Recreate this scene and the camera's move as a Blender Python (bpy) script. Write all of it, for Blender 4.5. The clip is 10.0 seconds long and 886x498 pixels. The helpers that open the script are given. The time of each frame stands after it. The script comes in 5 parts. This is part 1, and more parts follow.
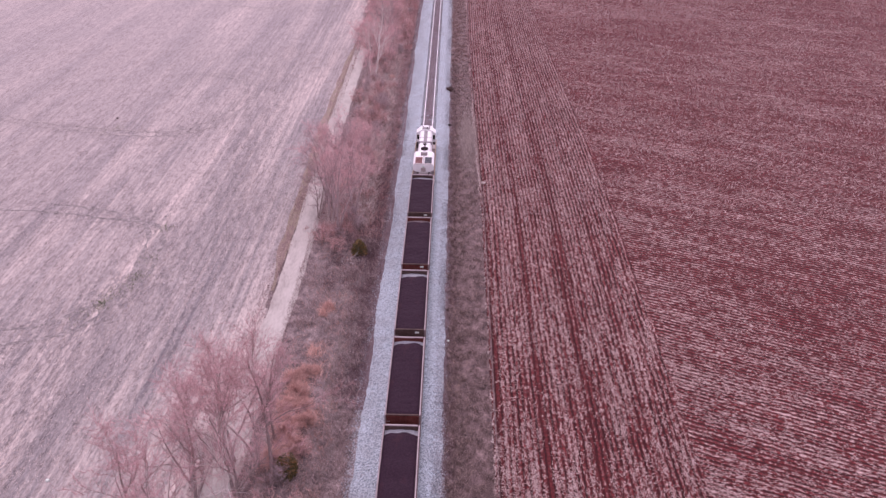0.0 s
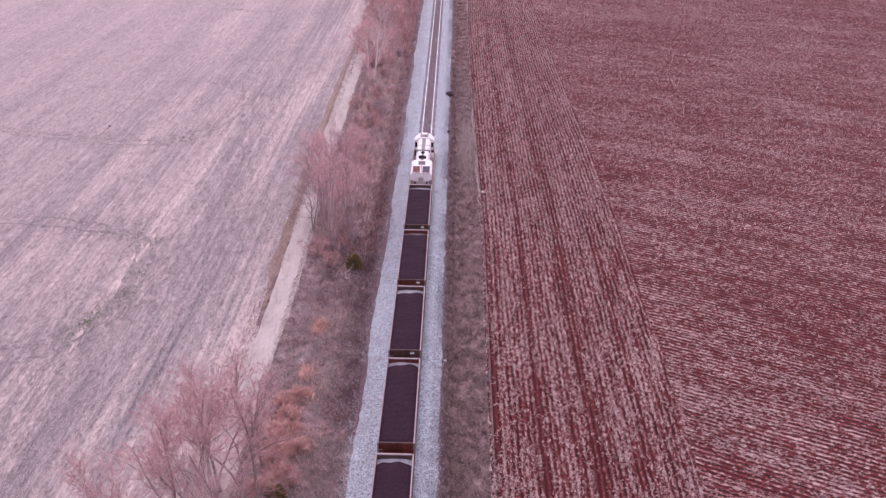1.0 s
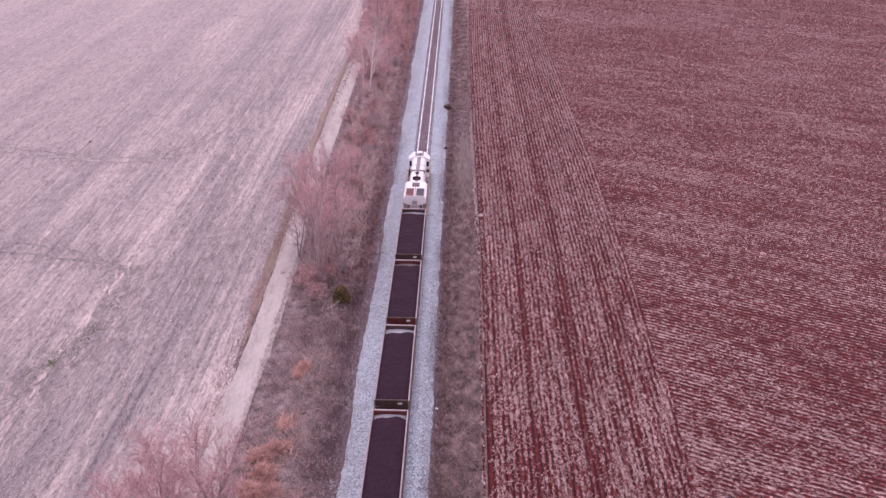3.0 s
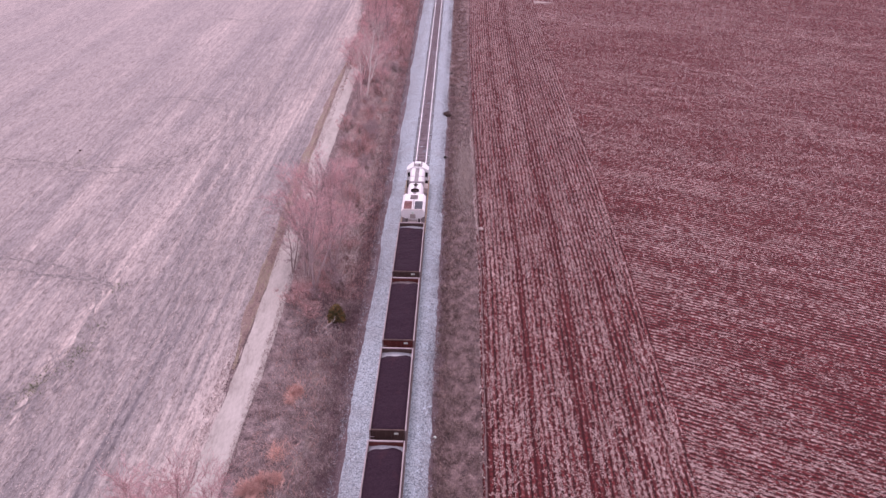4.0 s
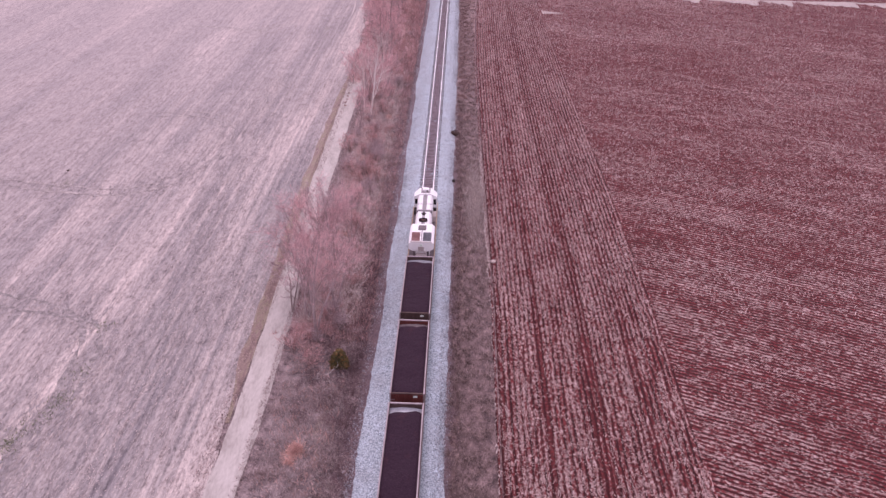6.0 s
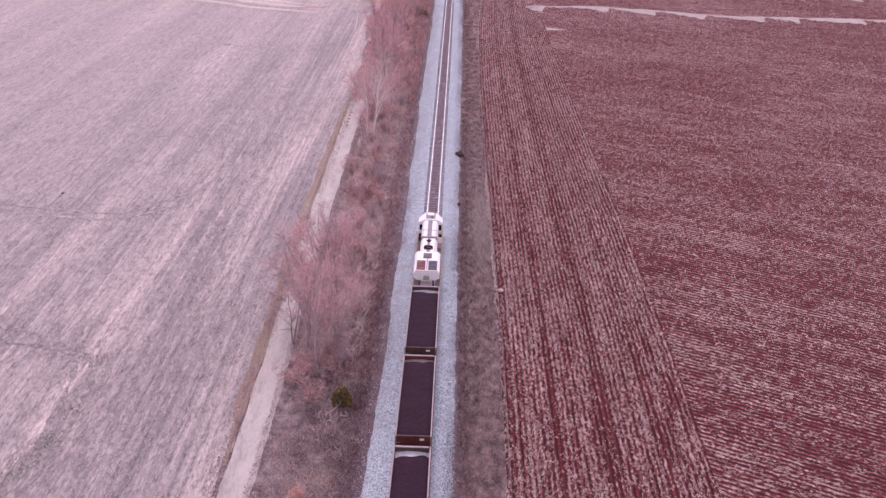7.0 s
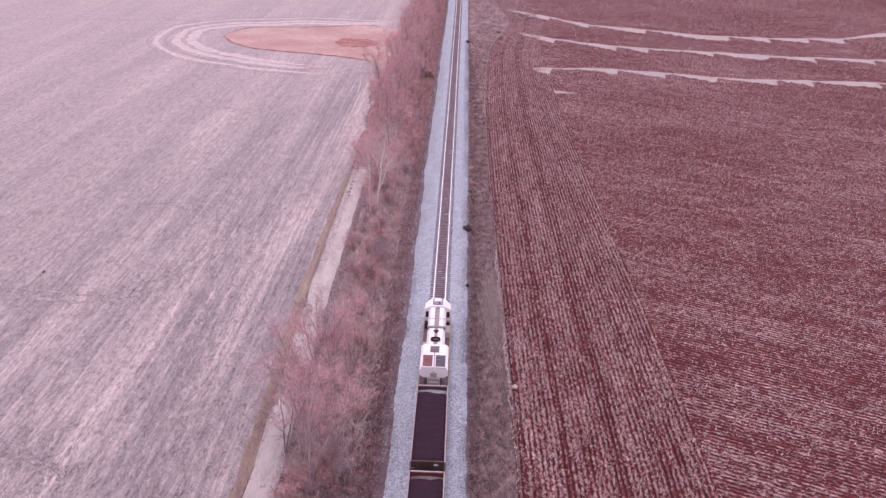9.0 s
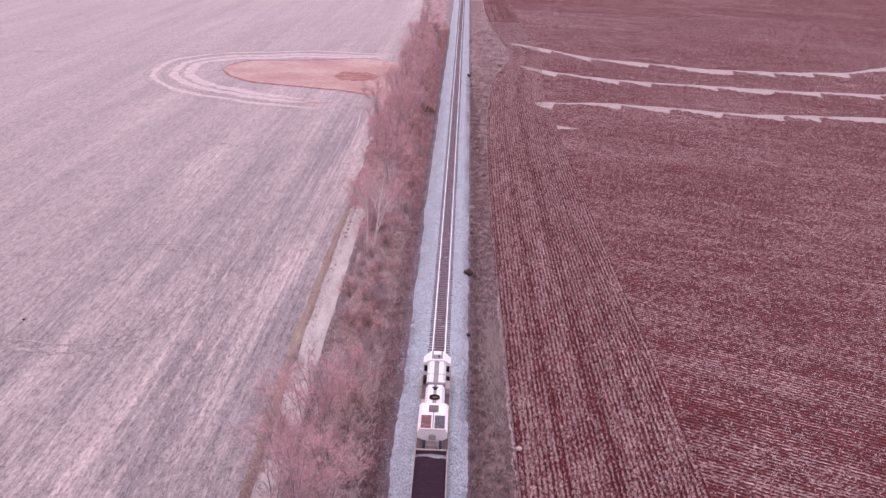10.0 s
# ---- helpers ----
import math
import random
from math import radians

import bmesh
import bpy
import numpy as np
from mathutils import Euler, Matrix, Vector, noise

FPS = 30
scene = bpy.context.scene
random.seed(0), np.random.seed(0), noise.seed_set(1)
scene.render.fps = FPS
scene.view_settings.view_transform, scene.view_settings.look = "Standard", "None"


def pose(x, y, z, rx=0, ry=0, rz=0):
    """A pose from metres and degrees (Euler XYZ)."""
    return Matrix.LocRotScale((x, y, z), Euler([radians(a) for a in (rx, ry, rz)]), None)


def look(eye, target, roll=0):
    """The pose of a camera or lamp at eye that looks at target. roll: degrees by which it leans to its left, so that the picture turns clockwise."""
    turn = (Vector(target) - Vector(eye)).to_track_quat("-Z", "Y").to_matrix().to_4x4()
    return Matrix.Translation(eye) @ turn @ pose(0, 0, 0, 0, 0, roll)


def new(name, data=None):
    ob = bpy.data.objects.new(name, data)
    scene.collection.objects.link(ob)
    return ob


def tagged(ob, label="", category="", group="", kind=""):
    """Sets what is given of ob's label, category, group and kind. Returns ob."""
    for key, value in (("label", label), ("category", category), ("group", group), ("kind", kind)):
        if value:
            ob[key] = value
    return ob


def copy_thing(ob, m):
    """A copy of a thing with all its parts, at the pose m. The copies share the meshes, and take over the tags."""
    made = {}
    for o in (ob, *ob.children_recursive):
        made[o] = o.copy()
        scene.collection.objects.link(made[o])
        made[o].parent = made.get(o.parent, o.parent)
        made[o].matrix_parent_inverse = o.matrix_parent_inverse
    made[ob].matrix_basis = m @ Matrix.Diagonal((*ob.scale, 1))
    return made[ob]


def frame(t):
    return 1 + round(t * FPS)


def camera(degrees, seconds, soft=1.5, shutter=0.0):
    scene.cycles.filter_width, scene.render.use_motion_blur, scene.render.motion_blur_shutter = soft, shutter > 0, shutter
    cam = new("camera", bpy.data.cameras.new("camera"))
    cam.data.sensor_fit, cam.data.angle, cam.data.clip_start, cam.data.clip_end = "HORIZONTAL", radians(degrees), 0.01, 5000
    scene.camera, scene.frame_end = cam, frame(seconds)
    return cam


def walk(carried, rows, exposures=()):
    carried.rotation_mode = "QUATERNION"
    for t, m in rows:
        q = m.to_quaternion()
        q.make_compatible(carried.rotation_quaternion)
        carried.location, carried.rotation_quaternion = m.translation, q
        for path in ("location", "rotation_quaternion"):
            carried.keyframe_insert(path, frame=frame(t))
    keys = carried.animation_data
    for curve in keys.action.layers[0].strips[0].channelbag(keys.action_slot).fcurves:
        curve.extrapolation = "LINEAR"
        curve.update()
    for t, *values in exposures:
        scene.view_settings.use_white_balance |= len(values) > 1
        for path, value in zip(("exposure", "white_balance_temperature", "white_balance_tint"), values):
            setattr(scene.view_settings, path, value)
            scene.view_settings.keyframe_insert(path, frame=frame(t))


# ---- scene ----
cam = camera(57.0, 10.0, soft=1.42)
PATH = [
    (0, (3.367, -38.848, 52.133), (3.362, -37.12, 51.126), 1.3),
    (0.5, (3.738, -37.024, 52.157), (3.726, -35.297, 51.148), 1.0),
    (1, (4.15, -35.181, 52.074), (4.134, -33.454, 51.064), 0.9),
    (1.5, (4.571, -33.355, 51.911), (4.55, -31.627, 50.903), 0.8),
    (2, (4.914, -31.408, 51.88), (4.889, -29.681, 50.871), 0.7),
    (2.5, (5.141, -29.487, 51.93), (5.115, -27.762, 50.92), 0.8),
    (4, (5.234, -23.656, 51.961), (5.208, -21.932, 50.948), 0.9),
    (4.5, (4.974, -21.711, 51.972), (4.948, -19.987, 50.958), 1.0),
    (5, (4.578, -19.811, 51.989), (4.554, -18.087, 50.976), 1.1),
    (5.5, (4.084, -17.901, 52.003), (4.062, -16.177, 50.99), 1.3),
    (7, (2.764, -12.073, 52.044), (2.743, -10.333, 51.058), 1.5),
    (7.5, (2.458, -9.947, 52.011), (2.434, -8.195, 51.046), 1.5),
    (8, (2.192, -7.912, 52.076), (2.166, -6.145, 51.139), 1.5),
    (8.5, (1.992, -5.823, 52.122), (1.963, -4.041, 51.215), 1.5),
    (9, (1.75, -3.098, 52.173), (1.721, -1.301, 51.295), 1.6),
    (9.5, (1.685, -0.435, 52.21), (1.653, 1.376, 51.363), 1.6),
    (10, (1.674, 2.323, 52.29), (1.641, 4.149, 51.474), 1.7),
]
walk(cam, [(t, look(eye, target, roll)) for t, eye, target, roll in PATH],
     exposures=[(0, 0.2, 6360, 43), (10, 0.2, 6360, 43)])

# ---- daylight: a bright overcast evening ----
world = bpy.data.worlds.new("overcast_sky")
scene.world = world
world.use_nodes = True
wn = world.node_tree
sky = wn.nodes.new("ShaderNodeTexSky")
sky.sky_type = "NISHITA"
sky.sun_disc = False
sky.sun_elevation = radians(57)
sky.sun_rotation = radians(349)
sky.air_density, sky.dust_density, sky.ozone_density = 1.0, 3.0, 0.6
cloud = wn.nodes.new("ShaderNodeMix")
cloud.data_type = "RGBA"
cloud.inputs[0].default_value = 0.72
cloud.inputs[7].default_value = (7.4, 7.1, 7.3, 1)
wn.links.new(sky.outputs["Color"], cloud.inputs[6])
wn.nodes["Background"].inputs["Strength"].default_value = 0.13
wn.links.new(cloud.outputs[2], wn.nodes["Background"].inputs["Color"])
sun = new("sun", bpy.data.lights.new("sun", "SUN"))
sun.data.energy = 0.9
sun.data.angle = radians(28)
sun.data.color = (1.0, 0.95, 0.9)
sun.matrix_world = look((-4, 20, 31), (0, 0, 0))


# ---- small helpers ----
def mesh_of(name, verts, faces, mat=None, uv=None, smooth=False):
    me = bpy.data.meshes.new(name)
    verts = np.asarray(verts, dtype=np.float32)
    if isinstance(faces, np.ndarray):
        n, k = faces.shape
        me.vertices.add(len(verts))
        me.vertices.foreach_set("co", verts.ravel())
        me.loops.add(n * k)
        me.loops.foreach_set("vertex_index", faces.ravel().astype(np.int32))
        me.polygons.add(n)
        me.polygons.foreach_set("loop_start", np.arange(0, n * k, k, dtype=np.int32))
        me.update(calc_edges=True)
    else:
        me.from_pydata(verts.tolist(), [], faces)
    if uv is not None:
        layer = me.uv_layers.new(name="UVMap")
        idx = np.empty(len(me.loops), dtype=np.int32)
        me.loops.foreach_get("vertex_index", idx)
        layer.data.foreach_set("uv", np.asarray(uv, dtype=np.float32)[idx].ravel())
    if mat:
        me.materials.append(mat)
    if smooth:
        me.polygons.foreach_set("use_smooth", np.ones(len(me.polygons), dtype=bool))
    me.update()
    return me


def part(name, bm, material, parent, label="", smooth=False):
    """Links a bmesh, or a mesh, as one mesh object under a thing or a part."""
    if isinstance(bm, bpy.types.Mesh):
        me = bm
    else:
        me = bpy.data.meshes.new(name)
        bm.to_mesh(me)
        bm.free()
        me.materials.append(material)
        if smooth:
            me.polygons.foreach_set("use_smooth", np.ones(len(me.polygons), dtype=bool))
    ob = new(name, me)
    ob.parent = parent
    if label:
        tagged(ob, label)
    return ob


def add_box(bm, x0, x1, y0, y1, z0, z1, bevel=0.0):
    r = bmesh.ops.create_cube(bm, size=1)
    bmesh.ops.scale(bm, vec=(x1 - x0, y1 - y0, z1 - z0), verts=r["verts"])
    bmesh.ops.translate(bm, vec=((x0 + x1) / 2, (y0 + y1) / 2, (z0 + z1) / 2), verts=r["verts"])
    if bevel:
        es = list({e for v in r["verts"] for e in v.link_edges})
        bmesh.ops.bevel(bm, geom=es, offset=bevel, segments=2, affect="EDGES")
    return bm


def box(x0, x1, y0, y1, z0, z1, bevel=0.0):
    return add_box(bmesh.new(), x0, x1, y0, y1, z0, z1, bevel)


def tube(bm, a, b, r0, r1, n=10):
    a, b = Vector(a), Vector(b)
    d = b - a
    m = Matrix.Translation((a + b) / 2) @ d.to_track_quat("Z", "Y").to_matrix().to_4x4()
    bmesh.ops.create_cone(bm, cap_ends=True, segments=n, radius1=r0, radius2=r1, depth=d.length, matrix=m)
    return bm


def prism(profile, y0, y1):
    """A closed outline in x and z, drawn out along y."""
    bm = bmesh.new()
    a = [bm.verts.new((x, y0, z)) for x, z in profile]
    b = [bm.verts.new((x, y1, z)) for x, z in profile]
    n = len(profile)
    for i in range(n):
        bm.faces.new((a[i], a[(i + 1) % n], b[(i + 1) % n], b[i]))
    bm.faces.new(a[::-1])
    bm.faces.new(b)
    bmesh.ops.recalc_face_normals(bm, faces=bm.faces)
    return bm


def thing(name, label, category, group="", kind=""):
    return tagged(new(name), label, category, group, kind)


def grid(us, vs, f):
    """Vertices f(u, v) and quads of a grid; f takes and gives arrays."""
    U, V = np.meshgrid(us, vs)
    X, Y, Z = f(U, V)
    verts = np.stack([X, Y, Z], -1).reshape(-1, 3)
    nu, nv = len(us), len(vs)
    i = (np.arange(nv - 1)[:, None] * nu + np.arange(nu - 1)[None]).ravel()
    return verts, np.stack([i, i + 1, i + 1 + nu, i + nu], -1), np.stack([U, V], -1).reshape(-1, 2)


def wobble(x, y, scale, seed=0):
    """Cheap smooth noise on arrays, about -1 to 1."""
    g = np.random.default_rng(seed)
    out = np.zeros(np.broadcast(x, y).shape)
    for k in range(7):
        a, p = g.uniform(0, 2 * math.pi), g.uniform(0, 2 * math.pi)
        w = g.uniform(0.6, 1.7) / scale * 2 * math.pi
        out = out + np.sin((x * math.cos(a) + y * math.sin(a)) * w + p)
    return out / 3.2


# ---- materials ----
def node(nt, kind, **kw):
    n = nt.nodes.new(kind)
    for k, v in kw.items():
        if k in n.inputs:
            n.inputs[k].default_value = v
    return n


class Mat:
    """A principled material with a few short ways to add nodes."""

    def __init__(self, name, rough=0.9, metal=0.0, spec=0.3, sheen=0.2):
        self.m = bpy.data.materials.new(name)
        self.m.use_nodes = True
        self.nt = self.m.node_tree
        self.b = self.nt.nodes["Principled BSDF"]
        self.b.inputs["Roughness"].default_value = rough
        self.b.inputs["Metallic"].default_value = metal
        self.b.inputs["Specular IOR Level"].default_value = spec
        if rough >= 0.85:
            self.b.inputs["Sheen Weight"].default_value = sheen
            self.b.inputs["Sheen Roughness"].default_value = 0.45
            self.b.inputs["Sheen Tint"].default_value = (1.0, 0.82, 0.78, 1)

    def link(self, a, b):
        self.nt.links.new(a, b)

    def coords(self, kind="Object", scale=(1, 1, 1), turn=0.0):
        t = node(self.nt, "ShaderNodeTexCoord")
        r = node(self.nt, "ShaderNodeMapping")
        r.inputs["Rotation"].default_value = (0, 0, radians(turn))
        m = node(self.nt, "ShaderNodeMapping")
        m.inputs["Scale"].default_value = scale
        self.link(t.outputs[kind], r.inputs["Vector"])
        self.link(r.outputs["Vector"], m.inputs["Vector"])
        return m.outputs["Vector"]

    def noise(self, at, scale, detail=3.0, rough=0.55, distort=0.0):
        n = node(self.nt, "ShaderNodeTexNoise", Scale=scale, Detail=detail, Roughness=rough, Distortion=distort)
        self.link(at, n.inputs["Vector"])
        return n.outputs["Fac"]

    def cells(self, at, scale, out="Color"):
        n = node(self.nt, "ShaderNodeTexVoronoi", Scale=scale)
        self.link(at, n.inputs["Vector"])
        return n.outputs[out]

    def ramp(self, fac, *stops):
        n = node(self.nt, "ShaderNodeValToRGB")
        e = n.color_ramp.elements
        while len(e) < len(stops):
            e.new(0.5)
        for el, (p, c) in zip(e, stops):
            el.position = p
            el.color = (c, c, c, 1) if isinstance(c, (int, float)) else (*c, 1)
        self.link(fac, n.inputs["Fac"])
        return n.outputs["Color"]

    def mix(self, fac, a, b, how="MIX"):
        n = self.nt.nodes.new("ShaderNodeMix")
        n.data_type = "RGBA"
        n.blend_type = how
        for s, v in ((n.inputs[0], fac), (n.inputs[6], a), (n.inputs[7], b)):
            if isinstance(v, (int, float)):
                s.default_value = v
            elif isinstance(v, tuple):
                s.default_value = (*v, 1)
            else:
                self.link(v, s)
        return n.outputs[2]

    def math(self, op, a, b=0.5):
        n = self.nt.nodes.new("ShaderNodeMath")
        n.operation = op
        for s, v in ((n.inputs[0], a), (n.inputs[1], b)):
            if isinstance(v, (int, float)):
                s.default_value = v
            else:
                self.link(v, s)
        return n.outputs[0]

    def wave(self, at, scale, distort=0.6, axis="X"):
        n = node(self.nt, "ShaderNodeTexWave", Scale=scale, Distortion=distort, Detail=2.0)
        n.inputs["Detail Scale"].default_value = 0.6
        n.bands_direction = axis
        self.link(at, n.inputs["Vector"])
        return n.outputs["Fac"]

    def island(self):
        return node(self.nt, "ShaderNodeNewGeometry").outputs["Random Per Island"]

    def each(self):
        return node(self.nt, "ShaderNodeObjectInfo").outputs["Random"]

    def bump(self, h, strength=0.5, distance=0.05):
        n = node(self.nt, "ShaderNodeBump", Strength=strength, Distance=distance)
        self.link(h, n.inputs["Height"])
        self.link(n.outputs["Normal"], self.b.inputs["Normal"])
        return self

    def colour(self, c):
        if isinstance(c, tuple):
            self.b.inputs["Base Color"].default_value = (*c, 1)
        else:
            self.link(c, self.b.inputs["Base Color"])
        return self


def furrowed(name, kind, turn, soil, soil2, straw, cover, period, banding, ridge, lanes=()):
    """Red ploughed soil with rows and a broken cover of pale stalks in clumps."""
    k = Mat(name, sheen=0.07)
    k.b.inputs["Sheen Tint"].default_value = (1.0, 0.66, 0.66, 1)
    at = k.coords(kind, turn=turn)
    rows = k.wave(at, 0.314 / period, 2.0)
    fine = k.noise(k.coords(kind, (1.0, 0.5, 1), turn), 3.4, 5, 0.75, 0.6)
    clump = k.noise(k.coords(kind, (1.0, 0.45, 1), turn), 1.9, 5, 0.75, 0.5)
    dash = k.noise(k.coords(kind, (1.0, 0.16, 1), turn), 0.9, 3, 0.5, 0.3)
    streak = k.noise(k.coords(kind, (0.42, 0.09, 1), turn), 1.0, 3, 0.5, 0.4)
    bands = k.noise(k.coords(kind, (0.22, 0.014, 1), turn), 1.0, 4, 0.62)
    patch = k.noise(k.coords(kind, (0.05, 0.025, 1), turn), 1.0, 4, 0.6)
    s = k.math("ADD", k.math("MULTIPLY", fine, 0.52), k.math("MULTIPLY", clump, 0.24))
    s = k.math("ADD", s, k.math("ADD", k.math("MULTIPLY", dash, 0.12), k.math("MULTIPLY", streak, 0.06)))
    s = k.math("ADD", s, k.math("MULTIPLY", rows, ridge))
    s = k.math("ADD", s, k.math("MULTIPLY", bands, banding))
    s = k.math("ADD", s, k.math("MULTIPLY", patch, 0.10))
    bare = 0.0
    if lanes:
        place = node(k.nt, "ShaderNodeSeparateXYZ")
        k.link(at, place.inputs[0])
        u = k.math("MULTIPLY", k.math("ADD", place.outputs[0], k.math("MULTIPLY", k.math("SUBTRACT", clump, 0.5), 0.7)), 0.05)
        stops = []
        for c, w, deep in lanes:
            stops += [((c - w) / 20, 0.0), ((c - 0.4 * w) / 20, deep), ((c + 0.4 * w) / 20, deep), ((c + w) / 20, 0.0)]
        bare = k.ramp(u, *stops)
        s = k.math("SUBTRACT", s, k.math("MULTIPLY", bare, 0.07))
    mask = k.ramp(s, (cover - 0.01, 0.0), (cover + 0.015, 0.25), (cover + 0.04, 0.75), (cover + 0.065, 1.0))
    earth = k.mix(k.noise(at, 0.35, 4), soil, soil2)
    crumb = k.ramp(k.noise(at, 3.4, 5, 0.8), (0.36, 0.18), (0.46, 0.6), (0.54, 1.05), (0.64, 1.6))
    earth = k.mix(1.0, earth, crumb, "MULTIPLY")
    # Shadow in the row troughs, painted into the soil colour.
    furrow_shade = k.math("MULTIPLY", k.ramp(rows, (0.0, 1.0), (0.3, 0.8), (0.5, 0.0)), k.ramp(dash, (0.42, 1.0), (0.7, 0.5)))
    earth = k.mix(furrow_shade, earth, tuple(c * 0.3 for c in soil))
    if lanes:
        earth = k.mix(k.math("MULTIPLY", bare, 0.35), earth, tuple(c * 0.55 for c in soil))
    husk = k.ramp(k.noise(k.coords(kind, (1.0, 0.6, 1), turn), 5.0, 4, 0.8), (0.36, 0.25), (0.48, 0.7), (0.56, 1.0), (0.64, 1.2))
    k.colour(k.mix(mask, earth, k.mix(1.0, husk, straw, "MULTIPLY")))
    k.bump(k.math("ADD", k.math("MULTIPLY", rows, 0.35), k.math("ADD", fine, clump)), 0.8, 0.16)
    return k.m


SOIL, SOIL2 = (0.105, 0.011, 0.014), (0.225, 0.036, 0.037)
ROW = 0.56
LANES = [(0.55, 0.7, 1.0), (5.25, 0.55, 0.8), (9.95, 0.3, 1.0), (10.55, 0.3, 0.6), (11.15, 0.3, 1.0), (15.0, 0.2, 0.8), (15.8, 0.2, 0.8)]
ROW_TURN = math.degrees(math.atan(-0.43))
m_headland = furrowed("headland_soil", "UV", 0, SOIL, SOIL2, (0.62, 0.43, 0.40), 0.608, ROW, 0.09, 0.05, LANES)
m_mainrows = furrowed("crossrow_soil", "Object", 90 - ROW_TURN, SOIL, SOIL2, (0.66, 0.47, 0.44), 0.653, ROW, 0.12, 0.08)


def stubble():
    k = Mat("pale_stubble", sheen=0.5)
    o = k.coords("Object")
    long = k.coords("Object", (0.42, 0.010, 1), 1.2)
    streak = k.noise(long, 1.0, 5, 0.6)
    broad = k.noise(k.coords("Object", (0.13, 0.008, 1), 1.5), 1.0, 4, 0.55)
    fine = k.noise(k.coords("Object", (1, 0.4, 1), 0.8), 3.8, 5, 0.8, 0.3)
    mott = k.noise(k.coords("Object", (1, 0.22, 1), 0.8), 1.7, 5, 0.75, 0.3)
    tram = k.noise(k.coords("Object", (1.9, 0.004, 1), 0.5), 1.0, 2, 0.5)
    drill = k.noise(k.coords("Object", (2.2, 0.03, 1), 0.6), 1.0, 3, 0.6)
    swath = k.noise(k.coords("Object", (0.10, 0.02, 1), 10), 1.0, 4, 0.6, 0.3)
    s = k.math("ADD", k.math("MULTIPLY", streak, 0.20), k.math("MULTIPLY", broad, 0.42))
    s = k.math("ADD", s, k.math("ADD", k.math("MULTIPLY", swath, 0.24), k.math("MULTIPLY", tram, 0.12)))
    s = k.math("ADD", s, k.math("MULTIPLY", k.math("SUBTRACT", drill, 0.5), 0.3))
    place = node(k.nt, "ShaderNodeSeparateXYZ")
    k.link(o, place.inputs[0])
    away = k.math("ADD", place.outputs[0], k.math("MULTIPLY", place.outputs[1], -0.12))
    away = k.math("ADD", away, k.math("MULTIPLY", broad, 16.0))
    clear = k.ramp(k.math("MULTIPLY", away, -0.01), (0.34, 1.0), (0.72, 0.4))
    s = k.math("ADD", k.math("MULTIPLY", k.math("SUBTRACT", s, 0.485), clear), 0.485)
    c = k.ramp(s, (0.38, (0.205, 0.19, 0.20)), (0.45, (0.315, 0.288, 0.285)), (0.52, (0.44, 0.39, 0.37)), (0.61, (0.65, 0.565, 0.52)))
    g2 = k.math("ADD", k.math("MULTIPLY", fine, 0.55), k.math("MULTIPLY", mott, 0.45))
    grit = k.ramp(g2, (0.37, (0.2, 0.17, 0.178)), (0.45, (0.6, 0.57, 0.575)), (0.53, (0.92, 0.905, 0.90)), (0.61, (1.2, 1.18, 1.16)))
    c = k.mix(0.9, c, grit, "MULTIPLY")
    weeds = k.ramp(k.noise(k.coords("Object", (0.16, 0.05, 1)), 1.0, 5, 0.65), (0.66, 0.0), (0.8, 0.5))
    c = k.mix(weeds, c, (0.16, 0.17, 0.09))
    k.colour(c).bump(fine, 0.6, 0.08)
    return k.m


m_stubble = stubble()


def simple(name, stops, scale=1.0, detail=5.0, rough=0.9, bump=0.4, dist=0.03, stretch=(1, 1, 1), fine=6.0, metal=0.0, kind="Object", spec=0.3):
    """Colour by broad noise broken up with finer noise, and a fine relief."""
    k = Mat(name, rough, metal, spec)
    at = k.coords(kind, stretch)
    a = k.noise(at, scale, detail, 0.6)
    b = k.noise(at, scale * fine, 3, 0.6)
    s = k.math("ADD", k.math("MULTIPLY", a, 0.6), k.math("MULTIPLY", b, 0.4))
    k.colour(k.ramp(s, *stops)).bump(b, bump, dist)
    return k.m


m_road = simple("pale_dirt_track", [(0.36, (0.35, 0.312, 0.285)), (0.5, (0.46, 0.42, 0.385)), (0.64, (0.54, 0.497, 0.46))], 0.5, stretch=(1.6, 0.5, 1), bump=0.3)
m_verge = simple("dry_verge", [(0.37, (0.065, 0.045, 0.048)), (0.45, (0.16, 0.118, 0.118)), (0.55, (0.28, 0.215, 0.21)), (0.63, (0.41, 0.325, 0.31))], 1.0, fine=7, bump=0.8, dist=0.1)
m_verge_dark = simple("brown_verge", [(0.36, (0.043, 0.028, 0.028)), (0.45, (0.108, 0.07, 0.07)), (0.54, (0.195, 0.132, 0.128)), (0.64, (0.33, 0.235, 0.222))], 1.3, fine=6, stretch=(1, 0.6, 1), bump=0.8, dist=0.1)


def faded(name, inner, outer):
    """Two kinds of ground cover that give way to each other in ragged patches."""
    k = Mat(name)
    at = k.coords("Object")
    a, b = k.noise(at, 0.5, 5, 0.6), k.noise(at, 4.5, 3, 0.6)
    s = k.math("ADD", k.math("MULTIPLY", a, 0.55), k.math("MULTIPLY", b, 0.45))
    grad = node(k.nt, "ShaderNodeSeparateXYZ")
    k.link(k.coords("UV"), grad.inputs[0])
    rag = k.math("ADD", grad.outputs[0], k.math("MULTIPLY", k.noise(at, 1.1, 5, 0.7), 1.1))
    k.colour(k.mix(k.ramp(rag, (0.55, 0.0), (1.05, 1.0)), k.ramp(s, *outer), k.ramp(s, *inner))).bump(b, 0.8, 0.1)
    return k.m


